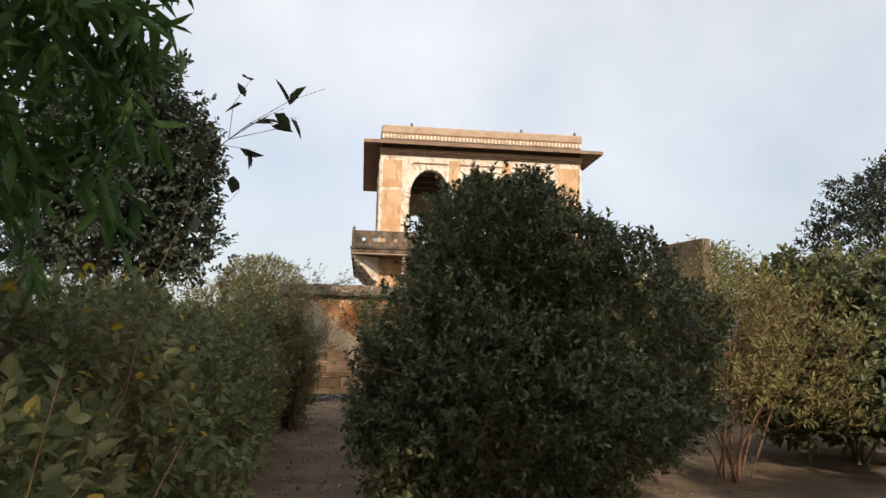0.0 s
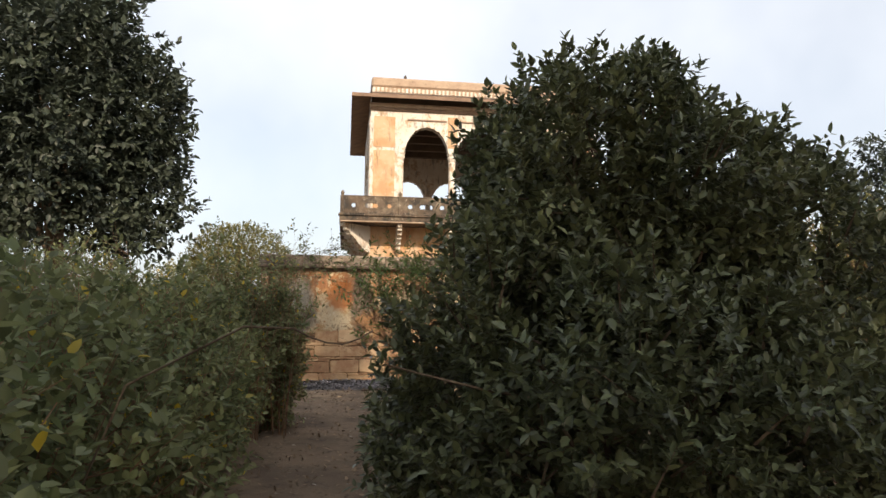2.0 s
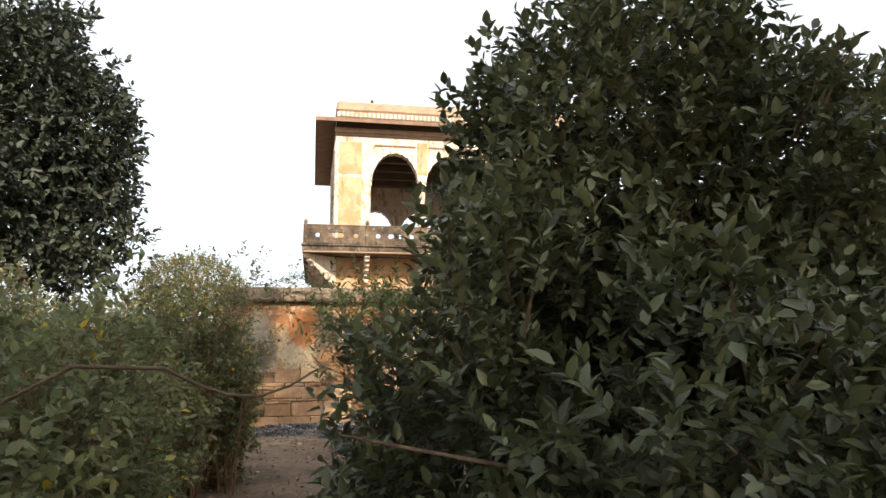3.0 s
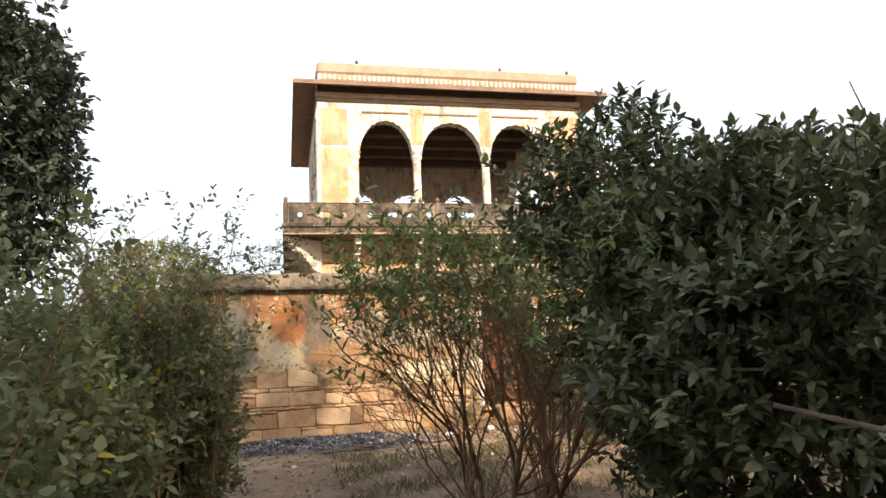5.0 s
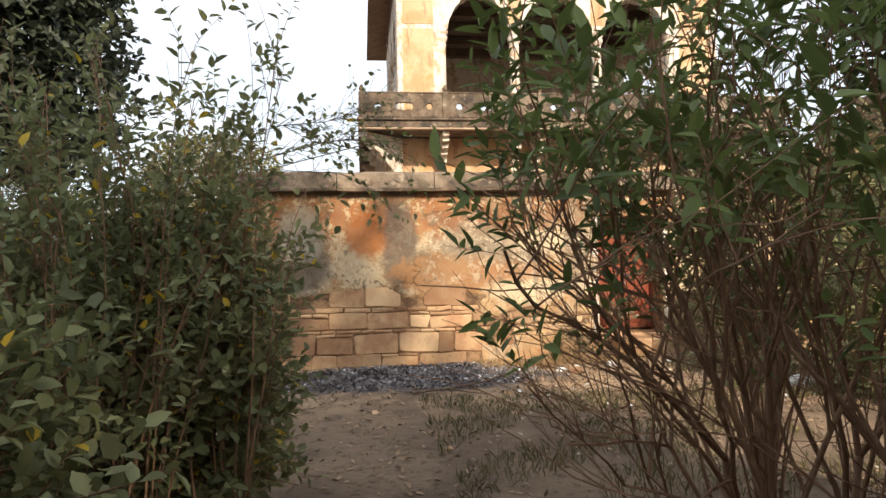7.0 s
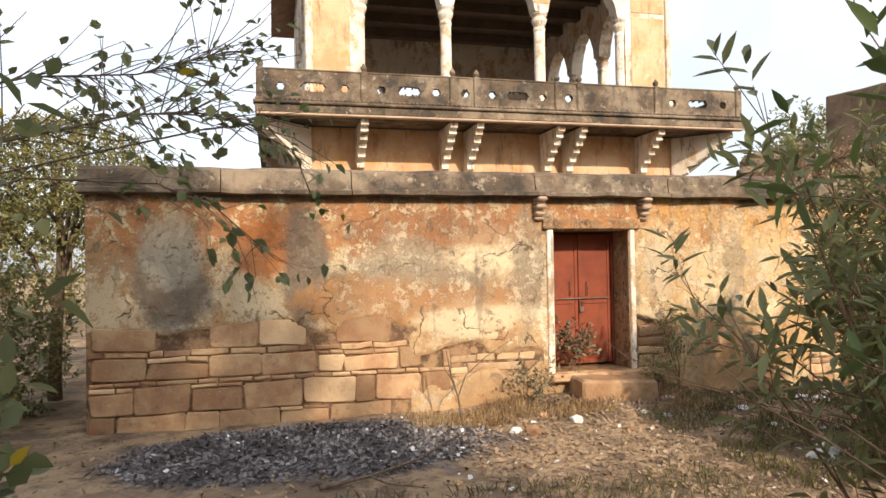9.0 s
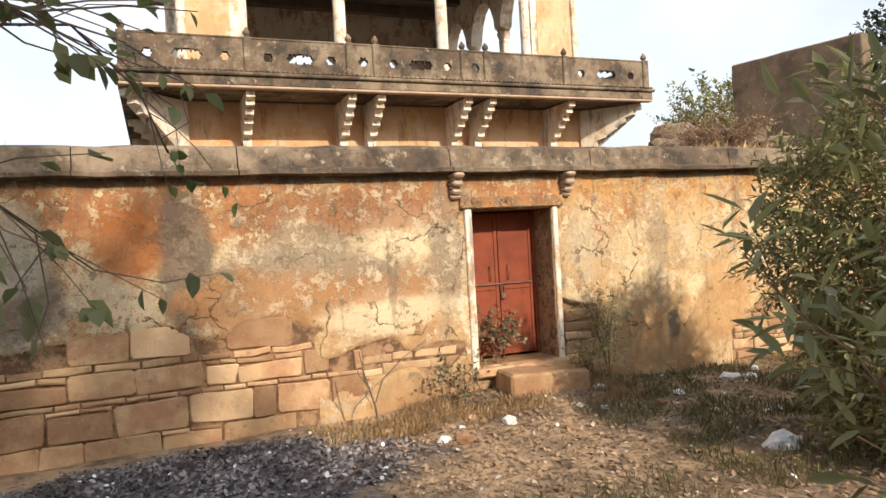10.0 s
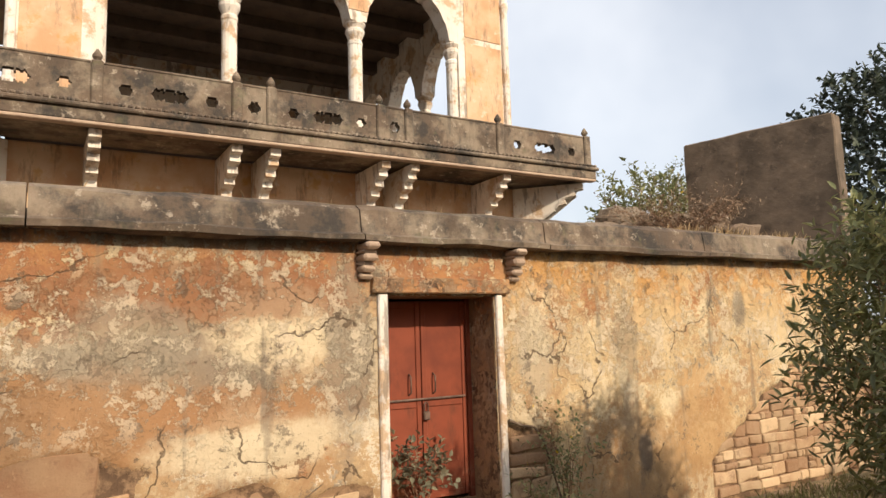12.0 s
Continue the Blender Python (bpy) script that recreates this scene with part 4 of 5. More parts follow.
def balcony():
    ob = thing("balcony", (4.73, 19.3, 4.6), "blackened stone balcony with pierced railing on brackets", "balcony")
    x0, x1, yf, yb = 0.14, 9.2, 18.88, 27.6
    # slab ring in front and on both sides
    for nm, lo, hi in (("slab", (x0, yf, 4.60), (x1, PY0 - 0.03, 4.735)), ("slab", (x0, PY0 - 0.029, 4.60), (PX0 - 0.04, yb, 4.735)), ("slab", (PX1 + 0.04, PY0 - 0.029, 4.60), (x1, yb, 4.735))):
        boxed(nm, lo, hi, LICHEN, ob, 0.012)
    boxed("edge_moulding", (x0 - 0.03, yf - 0.05, 4.738), (x1 + 0.03, yf + 0.2, 4.79), LICHEN, ob, 0.015)
    boxed("edge_moulding", (x0 + 0.02, yf - 0.012, 4.56), (x1 - 0.02, yf + 0.12, 4.598), PINKSTONE, ob, 0.01)
    x = x0
    while x < x1 - 0.03:
        boxed("bead", (x, yf - 0.035, 4.792), (x + 0.055, yf + 0.1, 4.83), LICHEN, ob, 0.012)
        x += 0.075
    t = 19.16
    for i, x in enumerate(POSTS):
        boxed("post", (x - 0.065, t - 0.04, 4.74), (x + 0.065, t + 0.11, 5.40), LICHEN, ob, 0.018)
        finial(ob, local(ob, x, t + 0.035, 5.39))
    for i, (a, b) in enumerate(zip(POSTS, POSTS[1:])):
        pierced(ob, a + 0.067, b - 0.067, "x", t, [] if i == 5 else holes_for(a, b))
        boxed("base_rail", (a + 0.067, t - 0.02, 4.738), (b - 0.067, t + 0.12, 4.818), LICHEN, ob, 0.012)
        boxed("top_rail", (a + 0.067, t - 0.01, 5.362), (b - 0.067, t + 0.10, 5.395), LICHEN, ob, 0.01)
    for x in (POSTS[0] - 0.045, POSTS[-1] - 0.045):
        ys = [19.3, 21.2, 23.1, 25.0, 27.0]
        for a, b in zip(ys, ys[1:]):
            pierced(ob, a + 0.07, b - 0.07, "y", x, holes_for(a, b))
            boxed("post", (x - 0.02, b - 0.068, 4.74), (x + 0.11, b + 0.068, 5.4), LICHEN, ob, 0.018)
    for x in (1.93, 3.48, 3.96, 5.49, 5.94, 7.51):
        bracket(ob, x, PY0 - 0.025, 0.92, 4.555)
    for x, turn in ((PX0 + 0.0, -45), (PX1 + 0.03, 42)):
        bracket(ob, x, PY0 - 0.02, 1.15, 4.555, 0.16, turn)
    for y in (21.5, 23.5, 25.5):
        bracket(ob, PX0 - 0.035, y, 0.8, 4.555, 0.13, -90)
    return ob


balcony()

# ---- rendered slab wall and rubble on the terrace ----


def slab_wall():
    bm = bmesh.new()
    L = math.hypot(0.54, 2.1)
    box(bm, (0, 0, 0), (0.3, L, 1.88), 0.02)
    bmesh.ops.subdivide_edges(bm, edges=[e for e in bm.edges if e.calc_length() > 0.5], cuts=6, use_grid_fill=True)
    for v in bm.verts:
        v.co += Vector(noise.noise_vector(v.co * 2.5)) * 0.018
    ob = part("terrace_wall", bm, SLABSTONE)
    ob.matrix_world = pose(10.76, 15.85 + 0.02, 3.17, 0, 0, math.degrees(math.atan2(0.54, 2.1)))
    return tagged(ob, "grey-brown rendered wall stub standing on the terrace", "wall", kind="structure")


slab_wall()


def boulder(name, at, size, mat, seed, label, category="stone", group="", turn=0):
    bm = bmesh.new()
    box(bm, (-0.5, -0.5, 0), (0.5, 0.5, 1), 0.12)
    bmesh.ops.subdivide_edges(bm, edges=bm.edges[:], cuts=2, use_grid_fill=True)
    for v in bm.verts:
        v.co += Vector(noise.noise_vector(v.co * 5 + Vector((0, seed, 0)))) * 0.06
        v.co += Vector(noise.noise_vector(v.co * 1.8 + Vector((seed * 3.7, 0, 0)))) * 0.26
        v.co.x *= size[0]
        v.co.y *= size[1]
        v.co.z *= size[2]
    ob = part(name, bm, mat)
    ob.matrix_world = pose(*at, 0, 0, turn)
    return tagged(ob, label, category, group)


for i, (x, y, z, sx, sy, sz, tn) in enumerate(((8.95, 18.2, 3.16, 0.9, 0.7, 0.75, 10), (9.55, 17.9, 3.16, 0.7, 0.6, 0.95, 35), (9.95, 17.5, 3.16, 0.6, 0.6, 0.85, -20), (9.75, 17.0, 3.16, 0.45, 0.4, 0.5, 15), (10.25, 17.05, 3.16, 0.5, 0.45, 0.62, 50), (9.5, 18.6, 3.16, 1.2, 0.7, 1.25, 0), (10.2, 16.55, 3.16, 0.35, 0.3, 0.3, 20), (9.15, 17.35, 3.16, 0.5, 0.4, 0.35, 70), (8.6, 17.6, 3.16, 0.3, 0.3, 0.25, 12), (9.4, 16.8, 3.16, 0.3, 0.25, 0.2, 44), (9.9, 16.5, 3.16, 0.2, 0.25, 0.2, 5), (9.3, 17.9, 3.62, 0.45, 0.4, 0.3, 33), (9.75, 17.6, 3.66, 0.35, 0.3, 0.28, 61))):
    boulder("rubble_stone", (x, y, z), (sx * 0.8, sy * 0.8, sz * 0.72), (SLABSTONE, LICHEN)[i % 2], i, "broken masonry block of fallen wall on the terrace", "rubble", "rubble on the terrace", tn)

# ---- plants ----
dark = dict(per=12, twig_len=0.18, leaf_len=0.08, leaf_w=0.5, leaf_mat=LEAF_DARK, bark=BARK, up=0.6)
shrub("evergreen_bush", "tall dense evergreen bush with glossy dark leaves", "bush", (2.0, 2.3), (1.95, 2.3, 1.1), (1.45, 1.3, 0.95), 6200, stems=9, stem_r=0.03, lump=0.36, seed=11, inner=0.25, flat=-0.95, clear=0.4, lobes=(((2.0, 2.55, 2.4), (0.95, 0.85, 0.8), 2900), ((3.15, 2.6, 1.75), (0.85, 0.9, 0.9), 1700)), **{**dark, "leaf_len": 0.06, "twig_len": 0.15, "per": 11})
shrub("evergreen_bush", "evergreen bush with upright shoots and glossy dark leaves", "bush", (3.1, 5.6), (3.05, 5.6, 1.55), (1.35, 1.2, 1.0), 2900, stems=8, stem_r=0.03, lump=0.4, seed=12, inner=0.3, flat=-0.8, lobes=(((2.5, 5.9, 1.9), (0.65, 0.7, 0.6), 600), ((2.4, 6.85, 2.55), (0.6, 0.6, 0.6), 500)), **dark)
shrub("evergreen_bush", "dark evergreen bush in the shade", "bush", (7.9, 5.8), (7.9, 5.8, 1.55), (1.7, 1.6, 1.5), 1700, stems=6, stem_r=0.03, lump=0.35, seed=13, inner=0.3, flat=-0.9, **{**dark, "leaf_len": 0.15})
shrub("olive_bush", "yellow-green bush with thin dry stems", "bush", (5.3, 4.6), (5.3, 4.6, 1.45), (1.25, 1.2, 1.35), 1300, 8, 0.22, 0.085, 0.3, LEAF_OLIVE, TWIG, stems=12, stem_r=0.016, lump=0.4, seed=14, inner=0.4, flat=-0.5)

hedge = dict(per=8, twig_len=0.2, leaf_len=0.075, leaf_w=0.6, leaf_mat=LEAF_HEDGE, bark=TWIG, up=0.5, stem_r=0.014, stems=8, group="shrubs along the path", flat=-0.9)
for i, (x, y, rx, ry, zc, rz, n) in enumerate(((-1.05, -1.75, 0.95, 0.9, 0.85, 0.8, 1500), (-1.35, 0.35, 1.05, 1.1, 0.95, 0.95, 1700), (-1.5, 2.4, 1.1, 1.2, 0.92, 0.95, 1700), (-1.6, 4.7, 1.15, 1.3, 0.95, 0.98, 1700), (-1.75, 6.9, 1.15, 1.2, 1.05, 1.08, 1700), (-3.6, 1.6, 1.3, 2.2, 1.05, 1.0, 900), (-3.8, 5.6, 1.3, 2.2, 1.1, 1.05, 900), (-4.2, 9.6, 1.5, 2.2, 1.4, 1.3, 800), (-1.1, 9.0, 0.75, 0.8, 1.0, 1.0, 1300), (-0.7, 8.8, 0.42, 0.5, 1.15, 0.9, 500), (-3.55, 14.9, 1.1, 1.2, 1.3, 1.2, 900), (-3.3, 17.2, 1.1, 1.1, 1.2, 1.1, 800), (-5.2, 13.0, 1.4, 1.4, 1.6, 1.5, 800), (-7.0, 20.0, 2.4, 2.0, 1.4, 1.4, 800))):
    shrub("path_shrub", "dusty grey-green leafy shrub with loose shoots", "shrub", (x, y), (x, y, zc), (rx, ry, rz), n, lump=0.38, seed=30 + i, inner=0.3, **hedge)


def shoots(name, label, at, count, height, spread, leaf_len, leaf_w, leaf_mat, bark, seed, per=9, r=0.006, arch=0.3, bare_to=0.35, group="", category="shrub", droop=0.2, side=4):
    """A shrub of long arching stems from one root, with side twigs and leaves towards their ends."""
    rng = np.random.default_rng(seed)
    at = (at[0], at[1], ground_z(at[0], at[1]) - 0.03)
    ob = thing(name, at, label, category, group)
    tips, dirs = [], []
    tw = Sticks()
    for i in range(count):
        a = rng.uniform(0, 6.28)
        s = spread * rng.uniform(0.25, 1)
        h = height * rng.uniform(0.6, 1.0)
        out = np.array((math.cos(a), math.sin(a), 0)) * s
        foot = np.array((math.cos(a), math.sin(a), 0)) * rng.uniform(0, 0.1)
        pts = []
        for u in np.linspace(0, 1, 9):
            q = foot + out * u ** 1.4 + np.array((0, 0, h * (u - arch * 0.35 * u ** 3)))
            q = q + np.array(noise.noise_vector((i * 1.3, u * 2.5, seed))) * (0.08 + 0.1 * bare_to) * u
            pts.append(q)
        if not off_path(np.array(pts), at, 0.4).all():
            continue
        st = Sticks()
        st.tube(pts, r * rng.uniform(0.8, 1.6), r * 0.25, 5)
        raw("stem", st.v, st.f, bark, ob, smooth=True)
        for k in range(3, 9):
            if k / 8 < bare_to:
                continue
            for j in range(side):
                d = pts[k] - pts[k - 1]
                d = d / np.linalg.norm(d) + rng.normal(0, 0.55, 3)
                q = pts[k] + (pts[k] - pts[k - 1]) * rng.uniform(-0.9, 0.1)
                e = q + d / np.linalg.norm(d) * rng.uniform(0.08, 0.3)
                tw.tube((q, e), r * 0.3, r * 0.15, 3)
                if rng.random() < 0.85:
                    tips.append(e - (e - q) * 0.4)
                    dirs.append(d)
    raw("fine_branching", tw.v, tw.f, bark, ob, kind="stuff")
    tips, dirs = np.array(tips), np.array(dirs)
    ok = off_path(tips, at, 0.5)
    tips, dirs = tips[ok], dirs[ok]
    v, f, _ = twig_leaves(rng, np.array(tips), np.array(dirs), per, 0.16, leaf_len, leaf_w, 0.85, droop, 0.2)
    mesh_arrays("foliage", v, f, leaf_mat, ob)
    return ob


def twiggy_shrub(label, at, seed):
    """A shrub that forks again and again above a few bare stems, leafy at its ends alone."""
    rng = np.random.default_rng(seed)
    at = (at[0], at[1], ground_z(at[0], at[1]) - 0.03)
    ob = thing("twiggy_shrub", at, label, "shrub")
    fine, tips, dirs = Sticks(), [], []

    def grow(q, d, length, r, level, st):
        if abs(q[0] + at[0] - path_x(q[1] + at[1])) < 0.36:
            return
        pts = [q]
        for i in range(4):
            d = d + rng.normal(0, 0.12, 3) + np.array((0, 0, 0.05))
            d = d / np.linalg.norm(d)
            pts.append(pts[-1] + d * length / 4)
        st.tube(pts, r, r * 0.6, 6 if level == 0 else 4 if level < 3 else 3)
        if level == 4 or pts[-1][2] > 2.75:
            if pts[-1][2] > 1.9 + rng.normal(0, 0.3):
                tips.append(pts[2])
                dirs.append(d)
            return
        for i in range((5, 4, 3, 3)[level]):
            k = (4, 3, 2, 4, 3)[i]
            out = pts[k] * np.array((1, 1, 0))
            e = d * 0.9 + rng.normal(0, (0.36, 0.42, 0.45, 0.5)[level], 3) + 0.15 * out / (np.linalg.norm(out) + 0.2)
            e[2] = abs(e[2])
            grow(pts[k], e / np.linalg.norm(e), length * rng.uniform(0.55, 0.85), r * 0.55, level + 1, st if level < 1 else fine)

    for i in range(7):
        a = 6.28 * i / 7 + rng.normal(0, 0.2)
        foot = np.array((math.cos(a), math.sin(a), 0)) * rng.uniform(0.02, 0.14)
        st = Sticks()
        grow(foot, np.array((math.cos(a) * 0.32, math.sin(a) * 0.32, 1.0)), rng.uniform(0.85, 1.1), 0.019, 0, st)
        raw("stem", st.v, st.f, TWIG, ob, smooth=True)
    raw("fine_branching", fine.v, fine.f, TWIG, ob, kind="stuff")
    tips, dirs = np.array(tips), np.array(dirs)
    v, f, _ = twig_leaves(rng, tips, dirs, 8, 0.19, 0.075, 0.32, 0.85, 0.2, 0.1)
    mesh_arrays("foliage", v, f, LEAF_FRESH, ob)


twiggy_shrub("open shrub of thin brown forking twigs with fresh green tips", (1.5, 6.8), 51)
shoots("lanceleaf_shrub", "shrub with long narrow green leaves beside the path", (2.7, 9.15), 30, 3.1, 0.95, 0.115, 0.27, LEAF_GREEN, TWIG, 52, 6, 0.008, 0.5, 0.5)
for i, (x, y, h) in enumerate(((-0.95, 7.9, 2.6), (-1.6, 5.6, 2.6), (-1.0, 8.7, 3.0), (-1.3, 9.3, 2.9), (-0.9, 4.4, 2.5), (-0.45, 8.35, 2.95), (-0.8, 8.1, 2.9), (-1.2, 8.4, 3.0), (-0.65, 8.7, 3.05))):
    shoots("whip_shrub", "thin upright whips with small dusty leaves", (x, y), 9, h, 0.6, 0.06, 0.5, LEAF_HEDGE, TWIG, 60 + i, 6, 0.006, 0.2, 0.4, "whips among the shrubs")
shrub("lance_bush", "large green bush with drooping lance leaves and tangled stems", "bush", (6.75, 12.0), (6.75, 12.0, 1.6), (1.5, 1.5, 1.7), 4600, 8, 0.26, 0.1, 0.28, LEAF_GREEN, TWIG, stems=30, stem_r=0.016, lump=0.3, seed=21, droop=0.3, inner=0.35, flat=-0.8, limb_to=0.95)
shrub("lance_bush", "large green bush with drooping lance leaves", "bush", (10.9, 9.6), (10.9, 9.6, 1.6), (1.6, 1.6, 1.7), 1500, 8, 0.26, 0.15, 0.28, LEAF_GREEN, TWIG, stems=8, stem_r=0.02, lump=0.3, seed=22, droop=0.3, inner=0.3, flat=-0.8)

tree("broadleaf_tree", "tall dark broadleaf tree at the end of the wall", (-6.9, 17.4), 10, (-6.85, 17.2, 6.2), (2.8, 2.7, 3.9), 4300, 9, 0.4, 0.2, 0.55, LEAF_TREE, 0.24, 71, lump=0.36, freq=2.3)
tree("broadleaf_tree", "dense dark tree beyond the wall", (20.5, 19.5), 9, (20.5, 19.5, 5.6), (2.9, 2.9, 3.5), 1800, 9, 0.4, 0.2, 0.5, LEAF_TREE, 0.22, 72, lump=0.35)
tree("hanging_leaf_tree", "tree with bright green hanging leaves over the path", (-2.3, -1.0), 6, (-1.8, -1.3, 3.5), (1.6, 1.2, 1.65), 1500, 10, 0.3, 0.17, 0.24, LEAF_MANGO, 0.12, 73, droop=0.35, up=-0.7, lump=0.3, flat=-1.0)
tree("round_tree", "rounded yellow-green tree behind the wall", (-2.7, 18.6), 4, (-2.6, 18.4, 3.25), (1.3, 1.2, 1.05), 2200, 8, 0.16, 0.075, 0.4, LEAF_OLIVE, 0.1, 74, lump=0.14, flat=-0.8)
for i, (x, y, z, r, m) in enumerate(((13.6, 13.6, 2.5, 1.9, LEAF_GREEN), (17.5, 10.0, 3.0, 2.4, LEAF_TREE), (11.8, 8.0, 2.2, 1.9, LEAF_OLIVE), (14.6, 22.5, 4.2, 1.6, LEAF_GREEN), (-9.5, 11.5, 3.4, 2.8, LEAF_TREE), (-12.0, 30.0, 3.0, 3.2, LEAF_TREE), (-6.5, 34.0, 2.4, 2.6, LEAF_OLIVE), (-18.0, 24.0, 3.0, 3.2, LEAF_TREE), (24.0, 20.0, 3.0, 3.0, LEAF_TREE), (22.0, 4.0, 3.0, 3.0, LEAF_GREEN))):
    tree("garden_tree", "small leafy garden tree with an uneven crown", (x, y), z + r, (x, y, z), (r, r, r * 0.95), 1000, 8, 0.35, 0.16, 0.45, m, 0.1, 80 + i, lump=0.38, group="garden trees")
# tall trees on the side of the sun, which shade the path
for i, (x, y, h) in enumerate(((-9.4, -10.5, 13.0), (-3.6, -10.8, 15.0), (2.4, -10.5, 17.4), (9.0, -10.0, 7.4), (15.5, -9.5, 7.2))):
    tree("shade_tree", "tall leafy shade tree beside the garden path", (x, y), h, (x, y, h * 0.61), (3.7, 2.6, h * 0.39), 1500, 9, 0.7, 0.42, 0.5, LEAF_TREE, 0.3, 90 + i, lump=0.22, group="shade trees", inner=0.4)

# ---- stones and bricks of the bare masonry ----


def piece_mesh(name, w, h, seed, mat):
    """A roughly squared stone with chipped corners and a slightly hollow, uneven face."""
    bm = bmesh.new()
    d = 0.07
    r = min(w, h) * 0.09
    pts = []
    nx = 3 if w > 0.3 else 2
    for i in range(nx):
        pts.append((-w / 2 + r + (w - 2 * r) * i / (nx - 1), -h / 2))
    pts += [(w / 2, -h / 2 + r), (w / 2, h / 2 - r)]
    for i in range(nx):
        pts.append((w / 2 - r - (w - 2 * r) * i / (nx - 1), h / 2))
    pts += [(-w / 2, h / 2 - r), (-w / 2, -h / 2 + r)]
    wob = min(0.035, min(w, h) * 0.25)
    pts = [(x + wob * noise.noise((x * 7, z * 7, seed)), z + wob * noise.noise((x * 7, z * 7, seed + 9))) for x, z in pts]
    back = [bm.verts.new((x, d, z)) for x, z in pts]
    front = [bm.verts.new((x, 0.014, z)) for x, z in pts]
    e = 0.012
    face = [bm.verts.new((x - math.copysign(min(e, abs(x)), x), 0.008 * noise.noise((x * 6, z * 6, seed)), z - math.copysign(min(e, abs(z)), z))) for x, z in pts]
    mid = bm.verts.new((0, 0.006 * noise.noise((seed, 1, 2)) - 0.004, 0))
    n = len(pts)
    for p, q in ((back, front), (front, face)):
        for i in range(n):
            j = (i + 1) % n
            bm.faces.new((p[i], p[j], q[j], q[i]))
    for i in range(n):
        bm.faces.new((face[i], face[(i + 1) % n], mid))
    bmesh.ops.recalc_face_normals(bm, faces=bm.faces[:])
    me = bpy.data.meshes.new(name)
    bm.to_mesh(me)
    bm.free()
    me.materials.append(mat)
    return me


def masonry():
    rng = random.Random(4)
    shapes = {}

    def put(name, x, z, w, h, mat, depth):
        """One stone between x and x + w, z and z + h, where the coat has fallen."""
        cx, cz = x + w / 2, z + h / 2
        if min(w, h) < 0.03 or not bare(cx, cz + h * 0.2):
            return
        qw, qh = max(0.06, round(w / 0.06) * 0.06), max(0.04, round(h / 0.03) * 0.03)
        key = (name, round(qw, 2), round(qh, 2), rng.randrange(3))
        if key not in shapes:
            shapes[key] = piece_mesh(name, qw - 0.014, qh - 0.012, len(shapes) * 2.3, mat)
        ob = new(name, shapes[key])
        ob.location = (cx, WALL + depth + rng.uniform(-0.008, 0.012), cz)
        ob.rotation_euler = (0, radians(rng.uniform(-2.5, 2.5)), 0)
        ob.scale = (w / qw, 1, h / qh)
        ob.parent = wall_front

    def lay(name, x0, x1, z0, z1, heights, widths, mat, depth, chips=0.5):
        """Uneven courses; a low stone is levelled up with thin chips."""
        z, row = z0, 0
        while z < z1:
            h = heights[row % len(heights)]
            x = x0 + rng.uniform(0, 0.06)
            while x < x1 - 0.08:
                w = min(rng.uniform(*widths) * (0.6 if h < 0.1 else 1), x1 - x)
                drop = rng.choice((0, 0, 0.05, 0.07)) if h > 0.13 and rng.random() < chips else 0
                put(name, x, z, w, h - drop, mat, depth)
                if drop:
                    cut = w * rng.uniform(0.35, 0.65)
                    put(name, x, z + h - drop, cut, drop, mat, depth)
                    put(name, x + cut, z + h - drop, w - cut, drop, mat, depth)
                x += w
            z += h
            row += 1

    lay("stone", WALL_L, 2.6, 0.1, 1.55, (0.29, 0.33, 0.06, 0.27, 0.08, 0.34), (0.24, 0.8), STONE, 0.0, 0.8)
    lay("brick", 2.6, DOOR_L - 0.12, 0.3, 1.45, (0.11, 0.17, 0.09, 0.14), (0.2, 0.6), BRICK, 0.032)
    lay("brick", DOOR_R + 0.1, 5.8, 0.5, 1.45, (0.13, 0.17, 0.11), (0.2, 0.44), BRICK, 0.008)
    lay("brick", 8.1, WALL_R, 0.25, 2.1, (0.12, 0.16, 0.09, 0.14), (0.14, 0.42), BRICK, 0.008)


masonry()

# ---- small things on the ground ----


def scatter(name, label, category, n, area, length, width, mat, seed, lift=0.012, tilt=0.35, keep=None):
    """Flat scraps or fallen leaves strewn over a stretch of ground."""
    rng = np.random.default_rng(seed)
    x = rng.uniform(area[0], area[1], n)
    y = rng.uniform(area[2], area[3], n)
    if keep:
        ok = np.array([keep(a, b) for a, b in zip(x, y)])
        x, y = x[ok], y[ok]
    z = np.array([ground_z(a, b) for a, b in zip(x, y)]) + lift
    n = len(x)
    ax = np.stack([rng.normal(0, 1, n), rng.normal(0, 1, n), rng.normal(0, tilt, n)], 1)
    up = np.stack([rng.normal(0, tilt, n), rng.normal(0, tilt, n), np.ones(n)], 1)
    v, f = leaves(np.stack([x, y, z], 1), ax, up, length * rng.uniform(0.5, 1.3, n), width, 0.35, -0.12)
    return tagged(mesh_arrays(name, v, f, mat), label, category)


